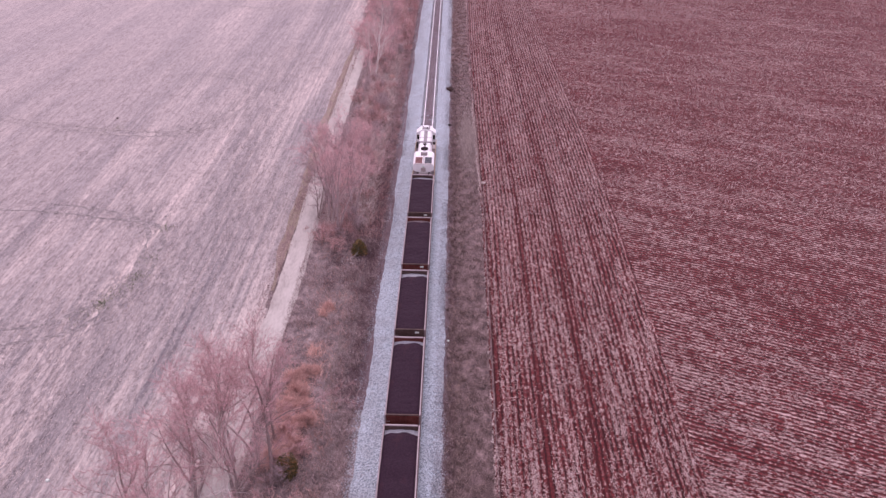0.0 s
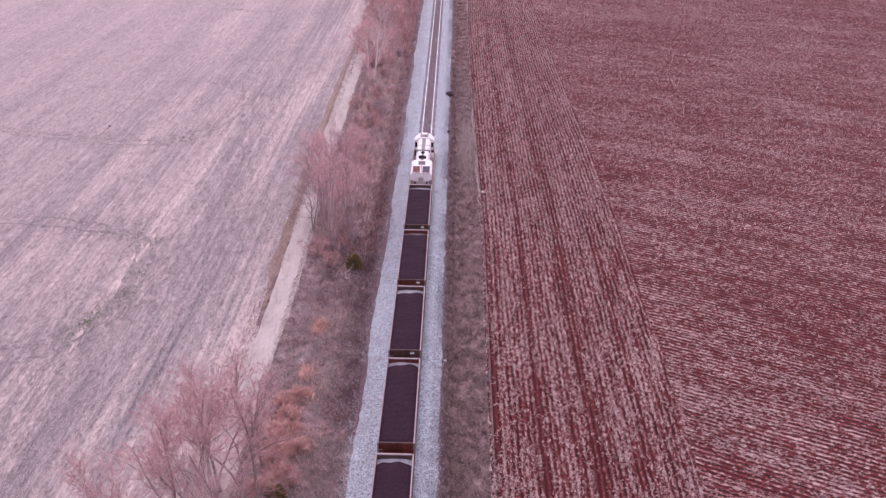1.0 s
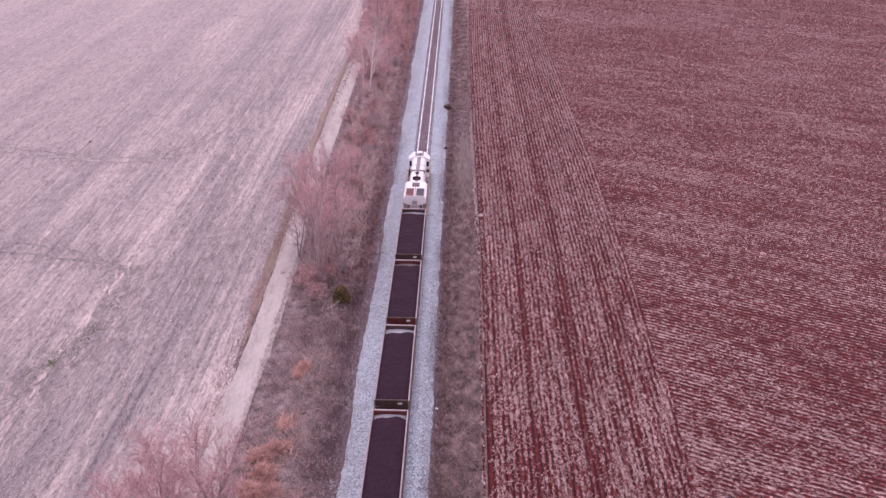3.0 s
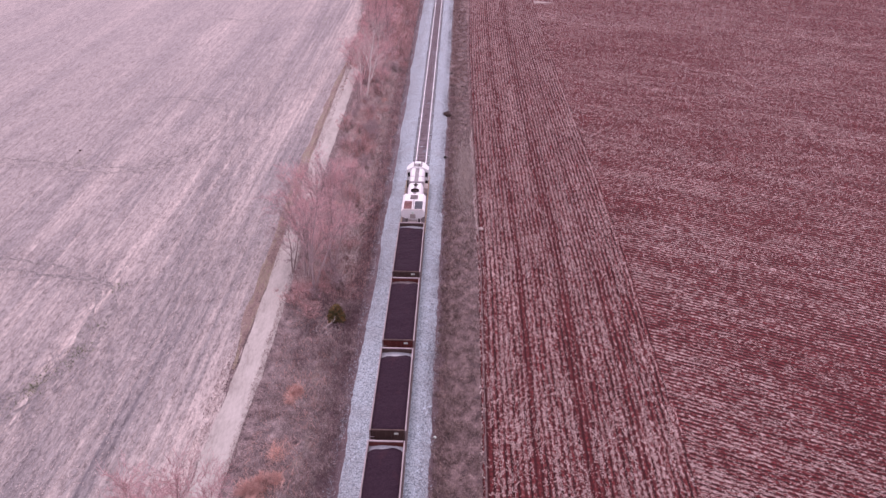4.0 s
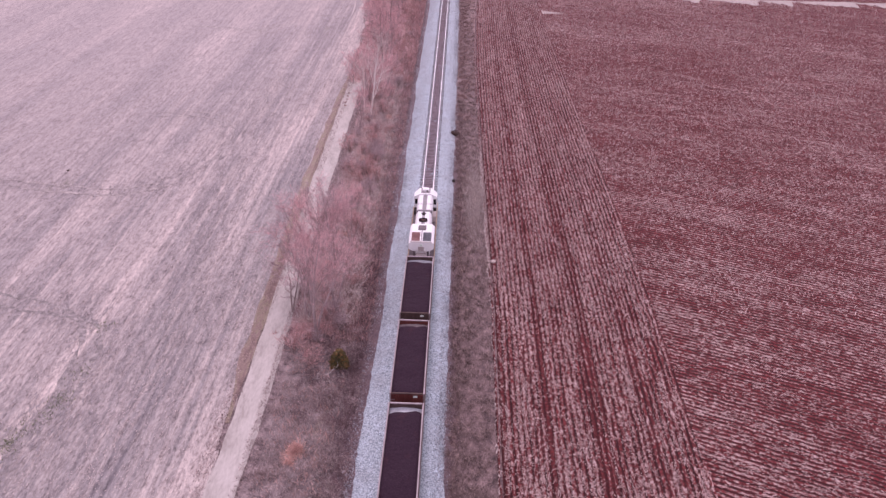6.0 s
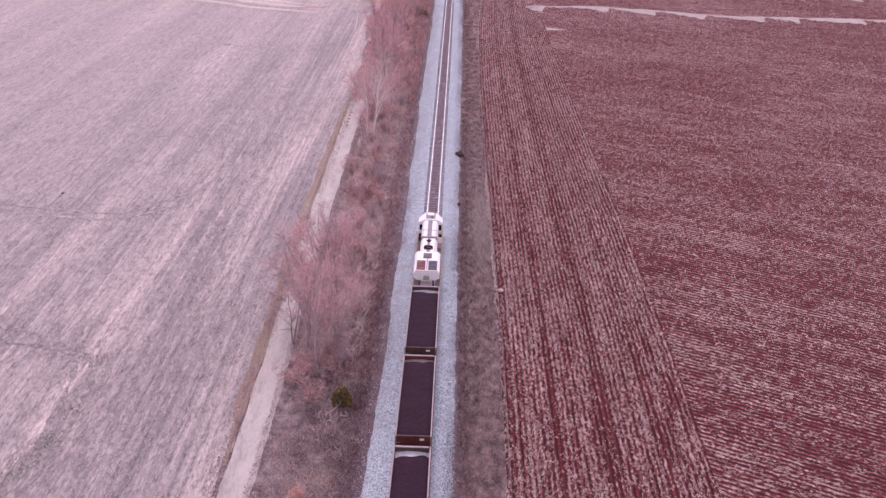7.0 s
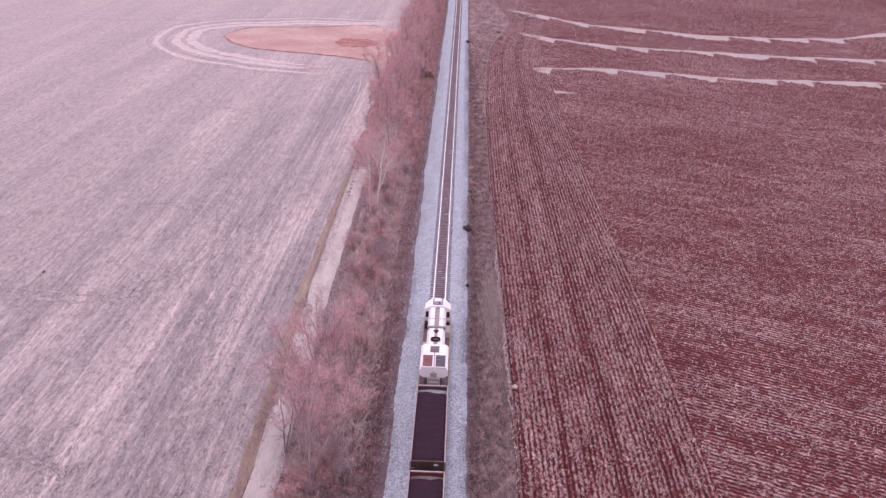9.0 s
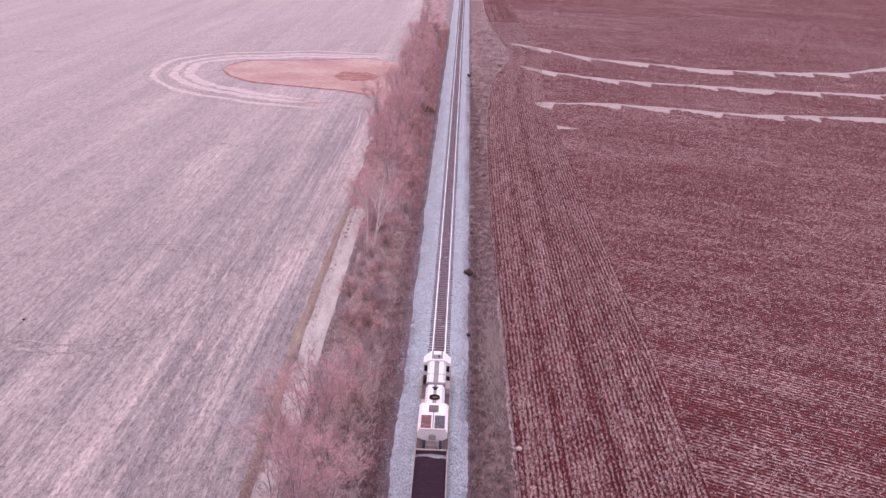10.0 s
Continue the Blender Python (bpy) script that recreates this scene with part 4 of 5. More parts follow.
    for s in (-1, 1):
        bm = box(min(s * 0.32, s * 0.66), max(s * 0.32, s * 0.66), Y(4.25), Y(2.1), 4.21, 4.26, 0.02)
        part("roof_hatch", bm, m_white, hood)
        bm = box(min(s * 0.32, s * 0.66), max(s * 0.32, s * 0.66), Y(5.95), Y(4.55), 4.21, 4.26, 0.02)
        part("roof_hatch", bm, m_white, hood)
        for i in range(8):
            part("hood_door", box(min(s * 0.975, s * 1.0), max(s * 0.975, s * 1.0), Y(2.95 + i * 0.88), Y(2.2 + i * 0.88), 1.95, 3.7, 0.01), m_white, hood)
    part("cross_duct", box(-1.02, 1.02, Y(6.42), Y(6.12), 3.2, 4.34, 0.03), m_grime, hood, "grey cross duct")
    part("roof_strip", box(-0.16, 0.16, Y(8.5), Y(6.45), 4.21, 4.26, 0.01), m_grime, hood)
    part("vent_cap", tube(bmesh.new(), (0, Y(7.3), 4.2), (0, Y(7.3), 4.5), 0.2, 0.15, 14), m_under, hood, "sooty vent cap")
    part("vent_wing", box(-0.3, 0.3, Y(7.12), Y(7.0), 4.22, 4.36, 0.02), m_deck, hood)
    # oval exhaust stack
    bm = bmesh.new()
    r = bmesh.ops.create_cone(bm, cap_ends=False, segments=28, radius1=0.5, radius2=0.47, depth=0.3)
    bmesh.ops.scale(bm, vec=(1.1, 0.62, 1), verts=bm.verts)
    bmesh.ops.translate(bm, vec=(0, Y(8.95), 4.36), verts=bm.verts)
    sol = part("exhaust_stack", bm, m_under, hood, "black oval exhaust stack")
    bm = bmesh.new()
    bmesh.ops.create_cone(bm, cap_ends=True, segments=24, radius1=0.36, radius2=0.36, depth=0.06)
    bmesh.ops.scale(bm, vec=(1.1, 0.5, 1), verts=bm.verts)
    bmesh.ops.translate(bm, vec=(0, Y(8.95), 4.3), verts=bm.verts)
    part("stack_floor", bm, m_redgrille, sol)
    part("roof_strip", box(-0.2, 0.2, Y(10.4), Y(9.3), 4.21, 4.27, 0.01), m_grime, hood)
    # wide radiator end
    R = 1.47
    bm = prism([(-R, 3.45), (-0.98, 3.15), (0.98, 3.15), (R, 3.45), (R, 4.1), (1.2, 4.36), (-1.2, 4.36), (-R, 4.1)], Y(14.45), Y(10.0))
    rad = part("radiator_housing", bm, m_white, lo, "white flared radiator housing")
    part("lower_hood", box(-0.95, 0.95, Y(14.1), Y(10.0), 1.7, 3.2), m_white, rad)
    part("fan_hatch", box(-0.48, 0.48, Y(11.55), Y(10.4), 4.35, 4.42, 0.02), m_deck, rad, "dark square fan hatch")
    for s, mat, lab in ((-1, m_redgrille, "faded red radiator grille"), (1, m_grille, "dark grey radiator grille")):
        for i in range(3):
            a, b = 12.1 + i * 0.71, 12.1 + i * 0.71 + 0.66
            p = part("grille", box(min(s * 0.17, s * 1.17), max(s * 0.17, s * 1.17), Y(b), Y(a), 4.34, 4.40, 0.015), mat, rad, lab)
            for j in range(5):
                yy = Y(a + 0.08 + j * 0.125)
                part("grille_bar", box(min(s * 0.2, s * 1.14), max(s * 0.2, s * 1.14), yy - 0.02, yy + 0.02, 4.40, 4.425), mat, p)
    part("roof_ridge", box(-0.13, 0.13, Y(14.3), Y(11.7), 4.35, 4.47, 0.03), m_white, rad)
    part("ridge_pipe", tube(bmesh.new(), (0.02, Y(14.2), 4.5), (0.02, Y(11.8), 4.5), 0.05, 0.05, 8), m_grime, rad)
    part("rear_lip", box(-1.3, 1.3, Y(14.47), Y(14.3), 4.35, 4.39, 0.01), m_deck_pale, rad)
    # rear platform
    part("rear_deck", box(-0.98, 0.98, Y(15.55), Y(14.1), 1.70, 1.74), m_deck_pale, lo, "pale dusty rear deck")
    part("sand_box", box(-0.6, 0.6, Y(14.75), Y(14.1), 1.74, 2.75, 0.05), m_deck_pale, lo, "pale sand box")
    for s in (-1, 1):
        # Dark panel added to paint the shade of the recess beside the hood.
        part("rear_louvre", box(min(s * 0.66, s * 0.95), max(s * 0.66, s * 0.95), Y(14.12), Y(14.08), 1.8, 3.0), m_deck, lo, "dark panel standing in for the shaded rear recess")
    part("rear_door", box(-0.34, 0.34, Y(14.5), Y(14.44), 3.2, 3.75, 0.02), m_deck_pale, lo)
    part("headlight", tube(bmesh.new(), (0, Y(14.44), 3.98), (0, Y(14.56), 3.98), 0.15, 0.15, 14), m_plate, lo)
    for s in (-1, 1):
        part("end_rail", tube(bmesh.new(), (s * 0.5, Y(15.5), 2.6), (s * 1.5, Y(15.5), 2.6), 0.03, 0.03, 8), m_handrail, lo)
        part("end_post", tube(bmesh.new(), (s * 0.5, Y(15.5), 1.7), (s * 0.5, Y(15.5), 2.6), 0.03, 0.03, 8), m_handrail, lo)
        part("step_well", box(min(s * 1.2, s * 1.55), max(s * 1.2, s * 1.55), Y(15.53), Y(15.1), 0.95, 1.6, 0.02), m_under, lo)
    part("fuel_tank", prism([(-1.35, 1.35), (1.35, 1.35), (1.35, 0.95), (0.9, 0.6 + 0.3), (-0.9, 0.9), (-1.35, 0.95)], Y(9.6), Y(5.6)), m_under, lo)
    for s, f in ((1, -1.0), (-1, 15.55)):
        part("coupler", box(-0.13, 0.13, Y(f) - (0.3 if s < 0 else 0), Y(f) + (0.4 if s > 0 else 0), 1.28, 1.52, 0.04), m_under, lo)
    for f0 in (3.2, 12.2):
        b = part("bogie", box(-1.0, 1.0, Y(f0) - 1.9, Y(f0) + 1.9, RAIL_TOP + 0.25, RAIL_TOP + 0.42, 0.02), m_under, lo, "grimy three-axle truck")
        for d in (-1.5, 0, 1.5):
            wheelset(b, Y(f0) + d)


locomotive()

# ---- trees and undergrowth ----
def tubes(segs, sides):
    """Tapered tubes from rows p0, p1, r0, r1."""
    P0, P1, R0, R1 = (np.array(a, dtype=float) for a in zip(*segs))
    d = P1 - P0
    d /= np.linalg.norm(d, axis=1)[:, None] + 1e-9
    ref = np.where(np.abs(d[:, 2:3]) < 0.9, np.array([[0, 0, 1.0]]), np.array([[1.0, 0, 0]]))
    a = np.cross(d, ref)
    a /= np.linalg.norm(a, axis=1)[:, None] + 1e-9
    b = np.cross(d, a)
    th = np.arange(sides) * 2 * math.pi / sides
    ring = a[:, None] * np.cos(th)[None, :, None] + b[:, None] * np.sin(th)[None, :, None]
    lo = P0[:, None] + ring * R0[:, None, None]
    hi = P1[:, None] + ring * R1[:, None, None]
    verts = np.concatenate([lo, hi], 1).reshape(-1, 3)
    base = np.arange(len(P0))[:, None] * 2 * sides
    i = np.arange(sides)[None]
    j = (i + 1) % sides
    faces = np.stack([base + i, base + j, base + sides + j, base + sides + i], -1).reshape(-1, 4)
    return verts, faces


def branch(g, p, d, length, r, n, bend, up):
    """A wandering line of n tapered pieces."""
    out = []
    for k in range(n):
        d = d + g.normal(0, bend, 3) + np.array([0, 0, up])
        d = d / np.linalg.norm(d)
        q = p + d * length / n
        out.append((p, q, r * (1 - 0.8 * k / n), r * (1 - 0.8 * (k + 1) / n), d))
        p = q
    return out


def sprout(g, d, spread):
    side = g.normal(0, 1, 3)
    side -= d * side.dot(d)
    side /= np.linalg.norm(side) + 1e-9
    v = d * math.cos(spread) + side * math.sin(spread)
    return v / np.linalg.norm(v)


def bare_tree(name, label, seed, height, stems, n_limb, n_sub, n_twig, bark, twig_mat, limb_spread=0.75, twig_w=0.016, bole=0.35, category="tree", joined=False):
    """A leafless tree: trunk, limbs with their branches, and the fine twigs of the crown."""
    g = np.random.default_rng(seed)
    root = thing(name, label, category)
    twigs, joint = [], []
    for s in range(stems):
        lean = np.array([g.normal(0, 0.10 + 0.16 * (stems > 1)), g.normal(0, 0.10 + 0.16 * (stems > 1)), 1.0])
        p0 = np.array([g.normal(0, 0.12 * (stems > 1)), g.normal(0, 0.12 * (stems > 1)), -0.3])
        h = height * g.uniform(0.85, 1.0)
        trunk = branch(g, p0, lean / np.linalg.norm(lean), h, 0.0100 * height + 0.02, 9, 0.07, 0.03)
        stem_segs = [t[:4] for t in trunk]
        if not joined:
            v, f = tubes(stem_segs, 8)
            part("trunk", mesh_of("trunk", v, f, bark, None, True), bark, root)
        for li in range(n_limb):
            u = bole + (0.97 - bole) * (li + g.uniform(0, 0.8)) / n_limb
            t = trunk[min(8, int(u * 9))]
            lp = t[0] + (t[1] - t[0]) * g.uniform(0, 1)
            ll = h * (0.50 * (1 - u) + 0.16) * g.uniform(0.8, 1.25)
            limb = branch(g, lp, sprout(g, t[4], limb_spread * g.uniform(0.7, 1.2)), ll, t[2] * 0.5, 5, 0.14, 0.06)
            segs = [x[:4] for x in limb]
            for _ in range(n_sub):
                k = g.integers(0, 5)
                x = limb[k]
                sp = x[0] + (x[1] - x[0]) * g.uniform(0, 1)
                sub = branch(g, sp, sprout(g, x[4], g.uniform(0.4, 0.9)), ll * g.uniform(0.3, 0.6), x[2] * 0.55, 3, 0.18, 0.06)
                segs += [y[:4] for y in sub]
                for _ in range(n_twig):
                    y = sub[g.integers(0, 3)]
                    tp = y[0] + (y[1] - y[0]) * g.uniform(0, 1)
                    tw = branch(g, tp, sprout(g, y[4], g.uniform(0.3, 0.9)), g.uniform(0.5, 1.25) * (0.4 + height / 22), twig_w, 2, 0.22, 0.04)
                    twigs += [z[:4] for z in tw]
                    for _ in range(3):
                        z = tw[g.integers(0, 2)]
                        zp = z[0] + (z[1] - z[0]) * g.uniform(0, 1)
                        q = sprout(g, z[4], g.uniform(0.3, 0.8)) * g.uniform(0.3, 0.75) * (0.4 + height / 22)
                        twigs.append((zp, zp + q, twig_w * 0.7, twig_w * 0.35))
            if joined:
                stem_segs += segs
            else:
                v, f = tubes(segs, 4)
                part("limb", mesh_of("limb", v, f, bark, None, True), bark, root)
        if joined:
            joint += stem_segs
    if joined:
        v, f = tubes(joint, 4)
        tagged(part("stem_work", mesh_of("stem_work", v, f, bark, None, True), bark, root), kind="stuff")
    v, f = tubes(twigs, 3)
    tagged(part("crown", mesh_of("crown", v, f, twig_mat), twig_mat, root, "haze of fine bare twigs"), kind="stuff")
    return root


def put(src, x, y, turn, scale, label=""):
    ob = copy_thing(src, pose(x, y, 0, 0, 0, turn))
    ob.scale = (scale, scale, scale * (0.92 + 0.16 * ((turn * 7) % 10) / 10))
    if label:
        tagged(ob, label)
    return ob


T_TALL = bare_tree("bare_tree", "tall leafless grey-barked tree with purplish fine twigs", 11, 14.5, 1, 9, 7, 7, m_bark, m_twig, 0.75, 0.013)
T_MULTI = bare_tree("bare_tree", "leafless many-stemmed tree with reddish-brown twigs", 12, 11.0, 3, 5, 6, 5, m_bark_mid, m_twig_rose, 0.65, 0.012)
T_PALE = bare_tree("bare_tree", "leafless tree with a pale, almost white trunk", 13, 15.0, 1, 9, 7, 6, m_bark_pale, m_twig_pale, 0.6, 0.014, 0.25)
T_SMALL = bare_tree("bare_tree", "small leafless tree in the hedgerow with purplish twigs", 14, 8.0, 2, 6, 6, 7, m_bark_mid, m_twig_rose, 0.8, 0.014, 0.2)
T_DARK = bare_tree("bare_tree", "leafless spreading tree leaning over the dirt track", 15, 9.5, 2, 7, 7, 6, m_bark, m_twig_grey, 1.0, 0.015, 0.3)
S_BRUSH = bare_tree("bare_shrub", "leafless reddish-brown shrub in dry undergrowth", 16, 3.2, 7, 4, 3, 2, m_bark, m_brush, 0.8, 0.022, 0.1, "shrub", True)
S_GREY = bare_tree("bare_shrub", "leafless purplish-grey shrub with arching stems", 18, 2.6, 8, 4, 3, 2, m_bark, m_twig_grey, 0.9, 0.022, 0.1, "shrub", True)
S_RUST = bare_tree("rusty_shrub", "rust-orange dry shrub in the grass strip", 17, 1.15, 12, 4, 3, 3, m_bark, m_rust, 1.25, 0.022, 0.1, "shrub", True)
PLACED = {}


def set_out(src, rows, group):
    """Stand the first at the model itself, and copies of it at the others."""
    for i, (x, y, turn, scale) in enumerate(rows):
        if src not in PLACED:
            PLACED[src] = True
            tagged(src, group=group)
            first = (x, y, turn, scale)
        else:
            put(src, x, y, turn, scale)
    x, y, turn, scale = first
    src.matrix_basis = pose(x, y, 0, 0, 0, turn) @ Matrix.Diagonal((scale, scale, scale, 1))


g = np.random.default_rng(31)
HEDGE = "bare trees along the railway"
tall = [(-10.6, 10.6, 20, 1.08), (-13.4, 9.0, 140, 1.12), (-16.2, 7.0, 250, 1.05), (-12.2, 4.0, 310, 1.12), (-18.8, 3.0, 75, 0.95), (-11.6, 15.5, 200, 0.8), (-15.0, -1.0, 30, 1.1), (-14.4, 13.0, 95, 0.95),
        (-12.0, 60.0, 60, 0.80), (-10.2, 67.0, 170, 0.68)]
multi = [(-14.6, 12.0, 15, 1.05), (-17.2, 10.0, 100, 0.95), (-12.4, 12.5, 190, 0.95), (-10.4, 54.0, 15, 1.05), (-12.6, 62.0, 120, 1.1), (-9.3, 59.0, 260, 0.95), (-11.0, 70.5, 200, 0.95), (-8.8, 72.0, 40, 0.72), (-11.8, 57.0, 330, 1.0), (-10.6, 65.5, 75, 1.05)]
dark = [(-14.0, 66.0, 30, 0.95), (-13.6, 72.5, 150, 0.9), (-13.4, 77.5, 280, 0.7), (-13.6, 58.0, 220, 0.85), (-17.0, 11.5, 60, 0.8)]
pale = [(-11.4, 119.5, 0, 1.0), (-12.6, 121.0, 130, 0.72), (-13.2, 172.0, 60, 0.62), (-12.0, 6.0, 220, 0.85)]
small = [(-12.6, 126, 10, 1.1), (-10.0, 129, 90, 1.0), (-13.5, 131, 200, 1.1), (-12.4, 115.5, 150, 0.8), (-9.0, 122, 30, 0.7), (-9.8, 82.0, 80, 0.6)]
y = 136.0
while y < 330:
    for _ in range(2):
        x = g.uniform(-16.5, -8.0) - 2.5 * max(0, math.exp(-((y - 205) / 25) ** 2))
        (small if g.random() < 0.6 else multi if g.random() < 0.75 else tall).append((x, y + g.uniform(-2, 2), g.uniform(0, 360), g.uniform(0.62, 1.05) * (0.8 if x > -10 else 1)))
    y += g.uniform(3.6, 6.0) * (1 if y < 230 else 1.5)
for src, rows in ((T_TALL, tall), (T_MULTI, multi), (T_DARK, dark), (T_PALE, pale), (T_SMALL, small)):
    set_out(src, rows, HEDGE)
brush = [(g.uniform(-12.8, -7.2), g.uniform(48, 134), g.uniform(0, 360), g.uniform(0.4, 0.95)) for _ in range(70)]
brush += [(g.uniform(-15.5, -6.4), g.uniform(134, 330), g.uniform(0, 360), g.uniform(0.5, 1.1)) for _ in range(70)]
brush += [(g.uniform(-11, -8), g.uniform(3, 20), g.uniform(0, 360), g.uniform(0.5, 0.9)) for _ in range(10)]
set_out(S_BRUSH, brush[::2], "shrubs of the hedgerow")
set_out(S_GREY, brush[1::2], "shrubs of the hedgerow")
rust = [(-9.6, 36.6, 0, 0.8), (-9.9, 35.2, 90, 0.5), (-9.4, 25.5, 50, 0.7), (-10.4, 22.0, 80, 1.3), (-8.9, 18.0, 140, 1.2), (-10.6, 17.0, 10, 1.6), (-9.8, 14.5, 60, 1.5), (-11.0, 19.5, 30, 1.5), (-10.2, 25.0, 170, 1.1), (-11.3, 24.0, 300, 1.3), (-9.4, 20.3, 220, 1.0), (-10.9, 13.0, 120, 1.5)]
rust += [(g.uniform(-12, -7.5), g.uniform(58, 132), g.uniform(0, 360), g.uniform(0.4, 0.75)) for _ in range(14)]
set_out(S_RUST, rust, "rust-coloured shrubs")


def evergreen(name, label, x, y, h, w, seed, mats):
    """A dense little conifer of short overlapping sprays on a stem."""
    g = np.random.default_rng(seed)
    root = thing(name, label, "shrub")
    root.location = (x, y, 0)
    part("trunk", tube(bmesh.new(), (0, 0, -0.2), (0, 0, h * 0.9), 0.07, 0.02, 8), m_bark, root)
    for k, mat in enumerate(mats):
        n = 1200 if k == 0 else 560
        z = h * g.uniform(0.05, 1.0, n)
        a = g.uniform(0, 2 * math.pi, n)
        r = w * np.sqrt(np.clip(1 - (z / h) ** 2.4, 0.02, 1)) * g.uniform(0.45, 1.0, n) * (1 + 0.25 * np.sin(3 * a + seed))
        P = np.stack([r * np.cos(a), r * np.sin(a), z], -1)
        d = np.stack([np.cos(a), np.sin(a), g.uniform(0.1, 1.2, n)], -1) + g.normal(0, 0.3, (n, 3))
        d *= (g.uniform(0.12, 0.3, n) / np.linalg.norm(d, axis=1))[:, None]
        v, f = tubes(list(zip(P - d * 0.4, P + d, np.full(n, 0.085), np.full(n, 0.02))), 4)
        tagged(part("foliage", mesh_of("foliage", v, f, mat), mat, root, "dark olive foliage" if mat is m_pine else "orange-brown sprays"), kind="stuff")
    return root


evergreen("evergreen_shrub", "small olive-green conifer standing among grey brush", -7.3, 48.8, 1.9, 0.82, 3, [m_pine, m_brownspray])
evergreen("evergreen_shrub", "small green and orange conifer under bare trees", -9.6, 11.6, 2.2, 0.8, 5, [m_pine, m_brownspray])
evergreen("evergreen_shrub", "low olive-brown bush beside the ballast", -6.4, 202.0, 1.8, 1.0, 7, [m_brownspray, m_pine])


def blades(name, label, xs, ys, z, h, w, lean, mat, category, seed):
    """Loose dry blades and stems that stand or arch out of the ground."""
    g = np.random.default_rng(seed)
    n = len(xs)
    a, b = g.uniform(0, 2 * math.pi, n), g.uniform(0, 2 * math.pi, n)
    base = np.stack([xs, ys, np.broadcast_to(z, n)], -1)
    out = np.stack([np.cos(a), np.sin(a), np.zeros(n)], -1) * (h * lean * g.uniform(0.4, 1.3, n))[:, None]
    side = np.stack([np.cos(b), np.sin(b), np.zeros(n)], -1) * (w / 2)[:, None]
    up = np.stack([np.zeros(n), np.zeros(n), h], -1)
    mid = base + up * 0.62 + out * 0.35
    tip = base + up * 0.95 + out
    verts = np.stack([base - side, base + side, mid - side * 0.8, mid + side * 0.8, tip - side * 0.3, tip + side * 0.3], 1).reshape(-1, 3)
    k = np.arange(n)[:, None] * 6
    faces = np.concatenate([k + np.array([[0, 1, 3, 2]]), k + np.array([[2, 3, 5, 4]])], 0)
    return tagged(new(name, mesh_of(name, verts, faces, mat)), label, category, kind="stuff")


def scatter(g, n, x0, x1, y0, y1, clump=0.0, scale=2.0, seed=0, power=1.0):
    """Random places, thicker towards the near end, thinned by patches."""
    m = int(n * (1 + 2 * clump))
    y = y0 + (y1 - y0) * g.uniform(0, 1, m) ** power
    t = g.uniform(0, 1, m)
    lo = x0(y) if callable(x0) else x0
    hi = x1(y) if callable(x1) else x1
    x = lo + (hi - lo) * t
    keep = g.uniform(-1, 1, m) < wobble(x, y, scale, seed) * clump + (1 - clump)
    return x[keep][:n], y[keep][:n]


def tufts(g, xs, ys, k, sx, sy):
    """k pieces about each place, so that they lie in clumps."""
    n = len(xs) * k
    return np.repeat(xs, k) + g.normal(0, sx, n), np.repeat(ys, k) + g.normal(0, sy, n)


g = np.random.default_rng(77)
x, y = scatter(g, 13500, -13.3, -4.7, 6, 150, 0.4, 3.0, 41, 1.3)
x, y = tufts(g, x, y, 9, 0.11, 0.14)
tall_here = np.clip(0.8 + 0.5 * wobble(x, y, 6, 42), 0.3, 1.5)
blades("dry_grass", "tangled dry tan grass on the railway verge", x, y, -0.1, g.uniform(0.15, 0.5, len(x)) * tall_here, g.uniform(0.02, 0.046, len(x)), 1.0, m_grass, "grass", 1)
x, y = scatter(g, 38000, -13.0, -4.9, 53, 330, 0.6, 4.0, 43, 1.2)
blades("bramble_tangle", "low reddish-brown bramble stems over dead grass", x, y, -0.15, g.uniform(0.3, 1.0, len(x)), g.uniform(0.014, 0.034, len(x)), 0.9, m_brush, "undergrowth", 2)
x, y = scatter(g, 42000, lambda y: -7.4 - 1.6 * np.clip((y - 48) / 14, 0, 1), -4.3, 22, 330, 0.5, 3.0, 44, 1.2)
blades("dark_brush", "dark purplish brush along the edge of the ballast", x, y, -0.15, g.uniform(0.15, 0.6, len(x)), g.uniform(0.016, 0.036, len(x)), 0.8, m_dusk, "undergrowth", 3)
x, y = scatter(g, 7000, -12.5, -6.5, 8, 130, 0.95, 5.0, 45, 1.2)
blades("rusty_bracken", "patches of rust-orange dead bracken on the verge", x, y, -0.1, g.uniform(0.2, 0.6, len(x)), g.uniform(0.03, 0.08, len(x)), 0.8, m_rust, "undergrowth", 4)
x, y = scatter(g, 15000, -13.2, -6.6, 56, 140, 0.7, 3.5, 71, 1.2)
blades("dead_stems", "long arching pale dead stems in the hedgerow brush", x, y, -0.05, g.uniform(0.4, 1.1, len(x)), g.uniform(0.022, 0.05, len(x)), 1.6, m_twig_pale, "undergrowth", 15)
x, y = scatter(g, 11000, -11.0, -5.0, 40, 76, 0.8, 3.0, 72)
blades("dark_brush", "dark purplish stems below the bare trees", x, y, -0.05, g.uniform(0.2, 0.7, len(x)), g.uniform(0.016, 0.036, len(x)), 0.8, m_dusk, "undergrowth", 17)
x, y = scatter(g, 20000, -12.4, -6.0, 10, 50, 0.9, 1.6, 73)
blades("grey_grass", "bleached grey tussocks of grass on the verge", x, y, -0.05, g.uniform(0.15, 0.45, len(x)), g.uniform(0.014, 0.034, len(x)), 0.9, m_greygrass, "grass", 18)
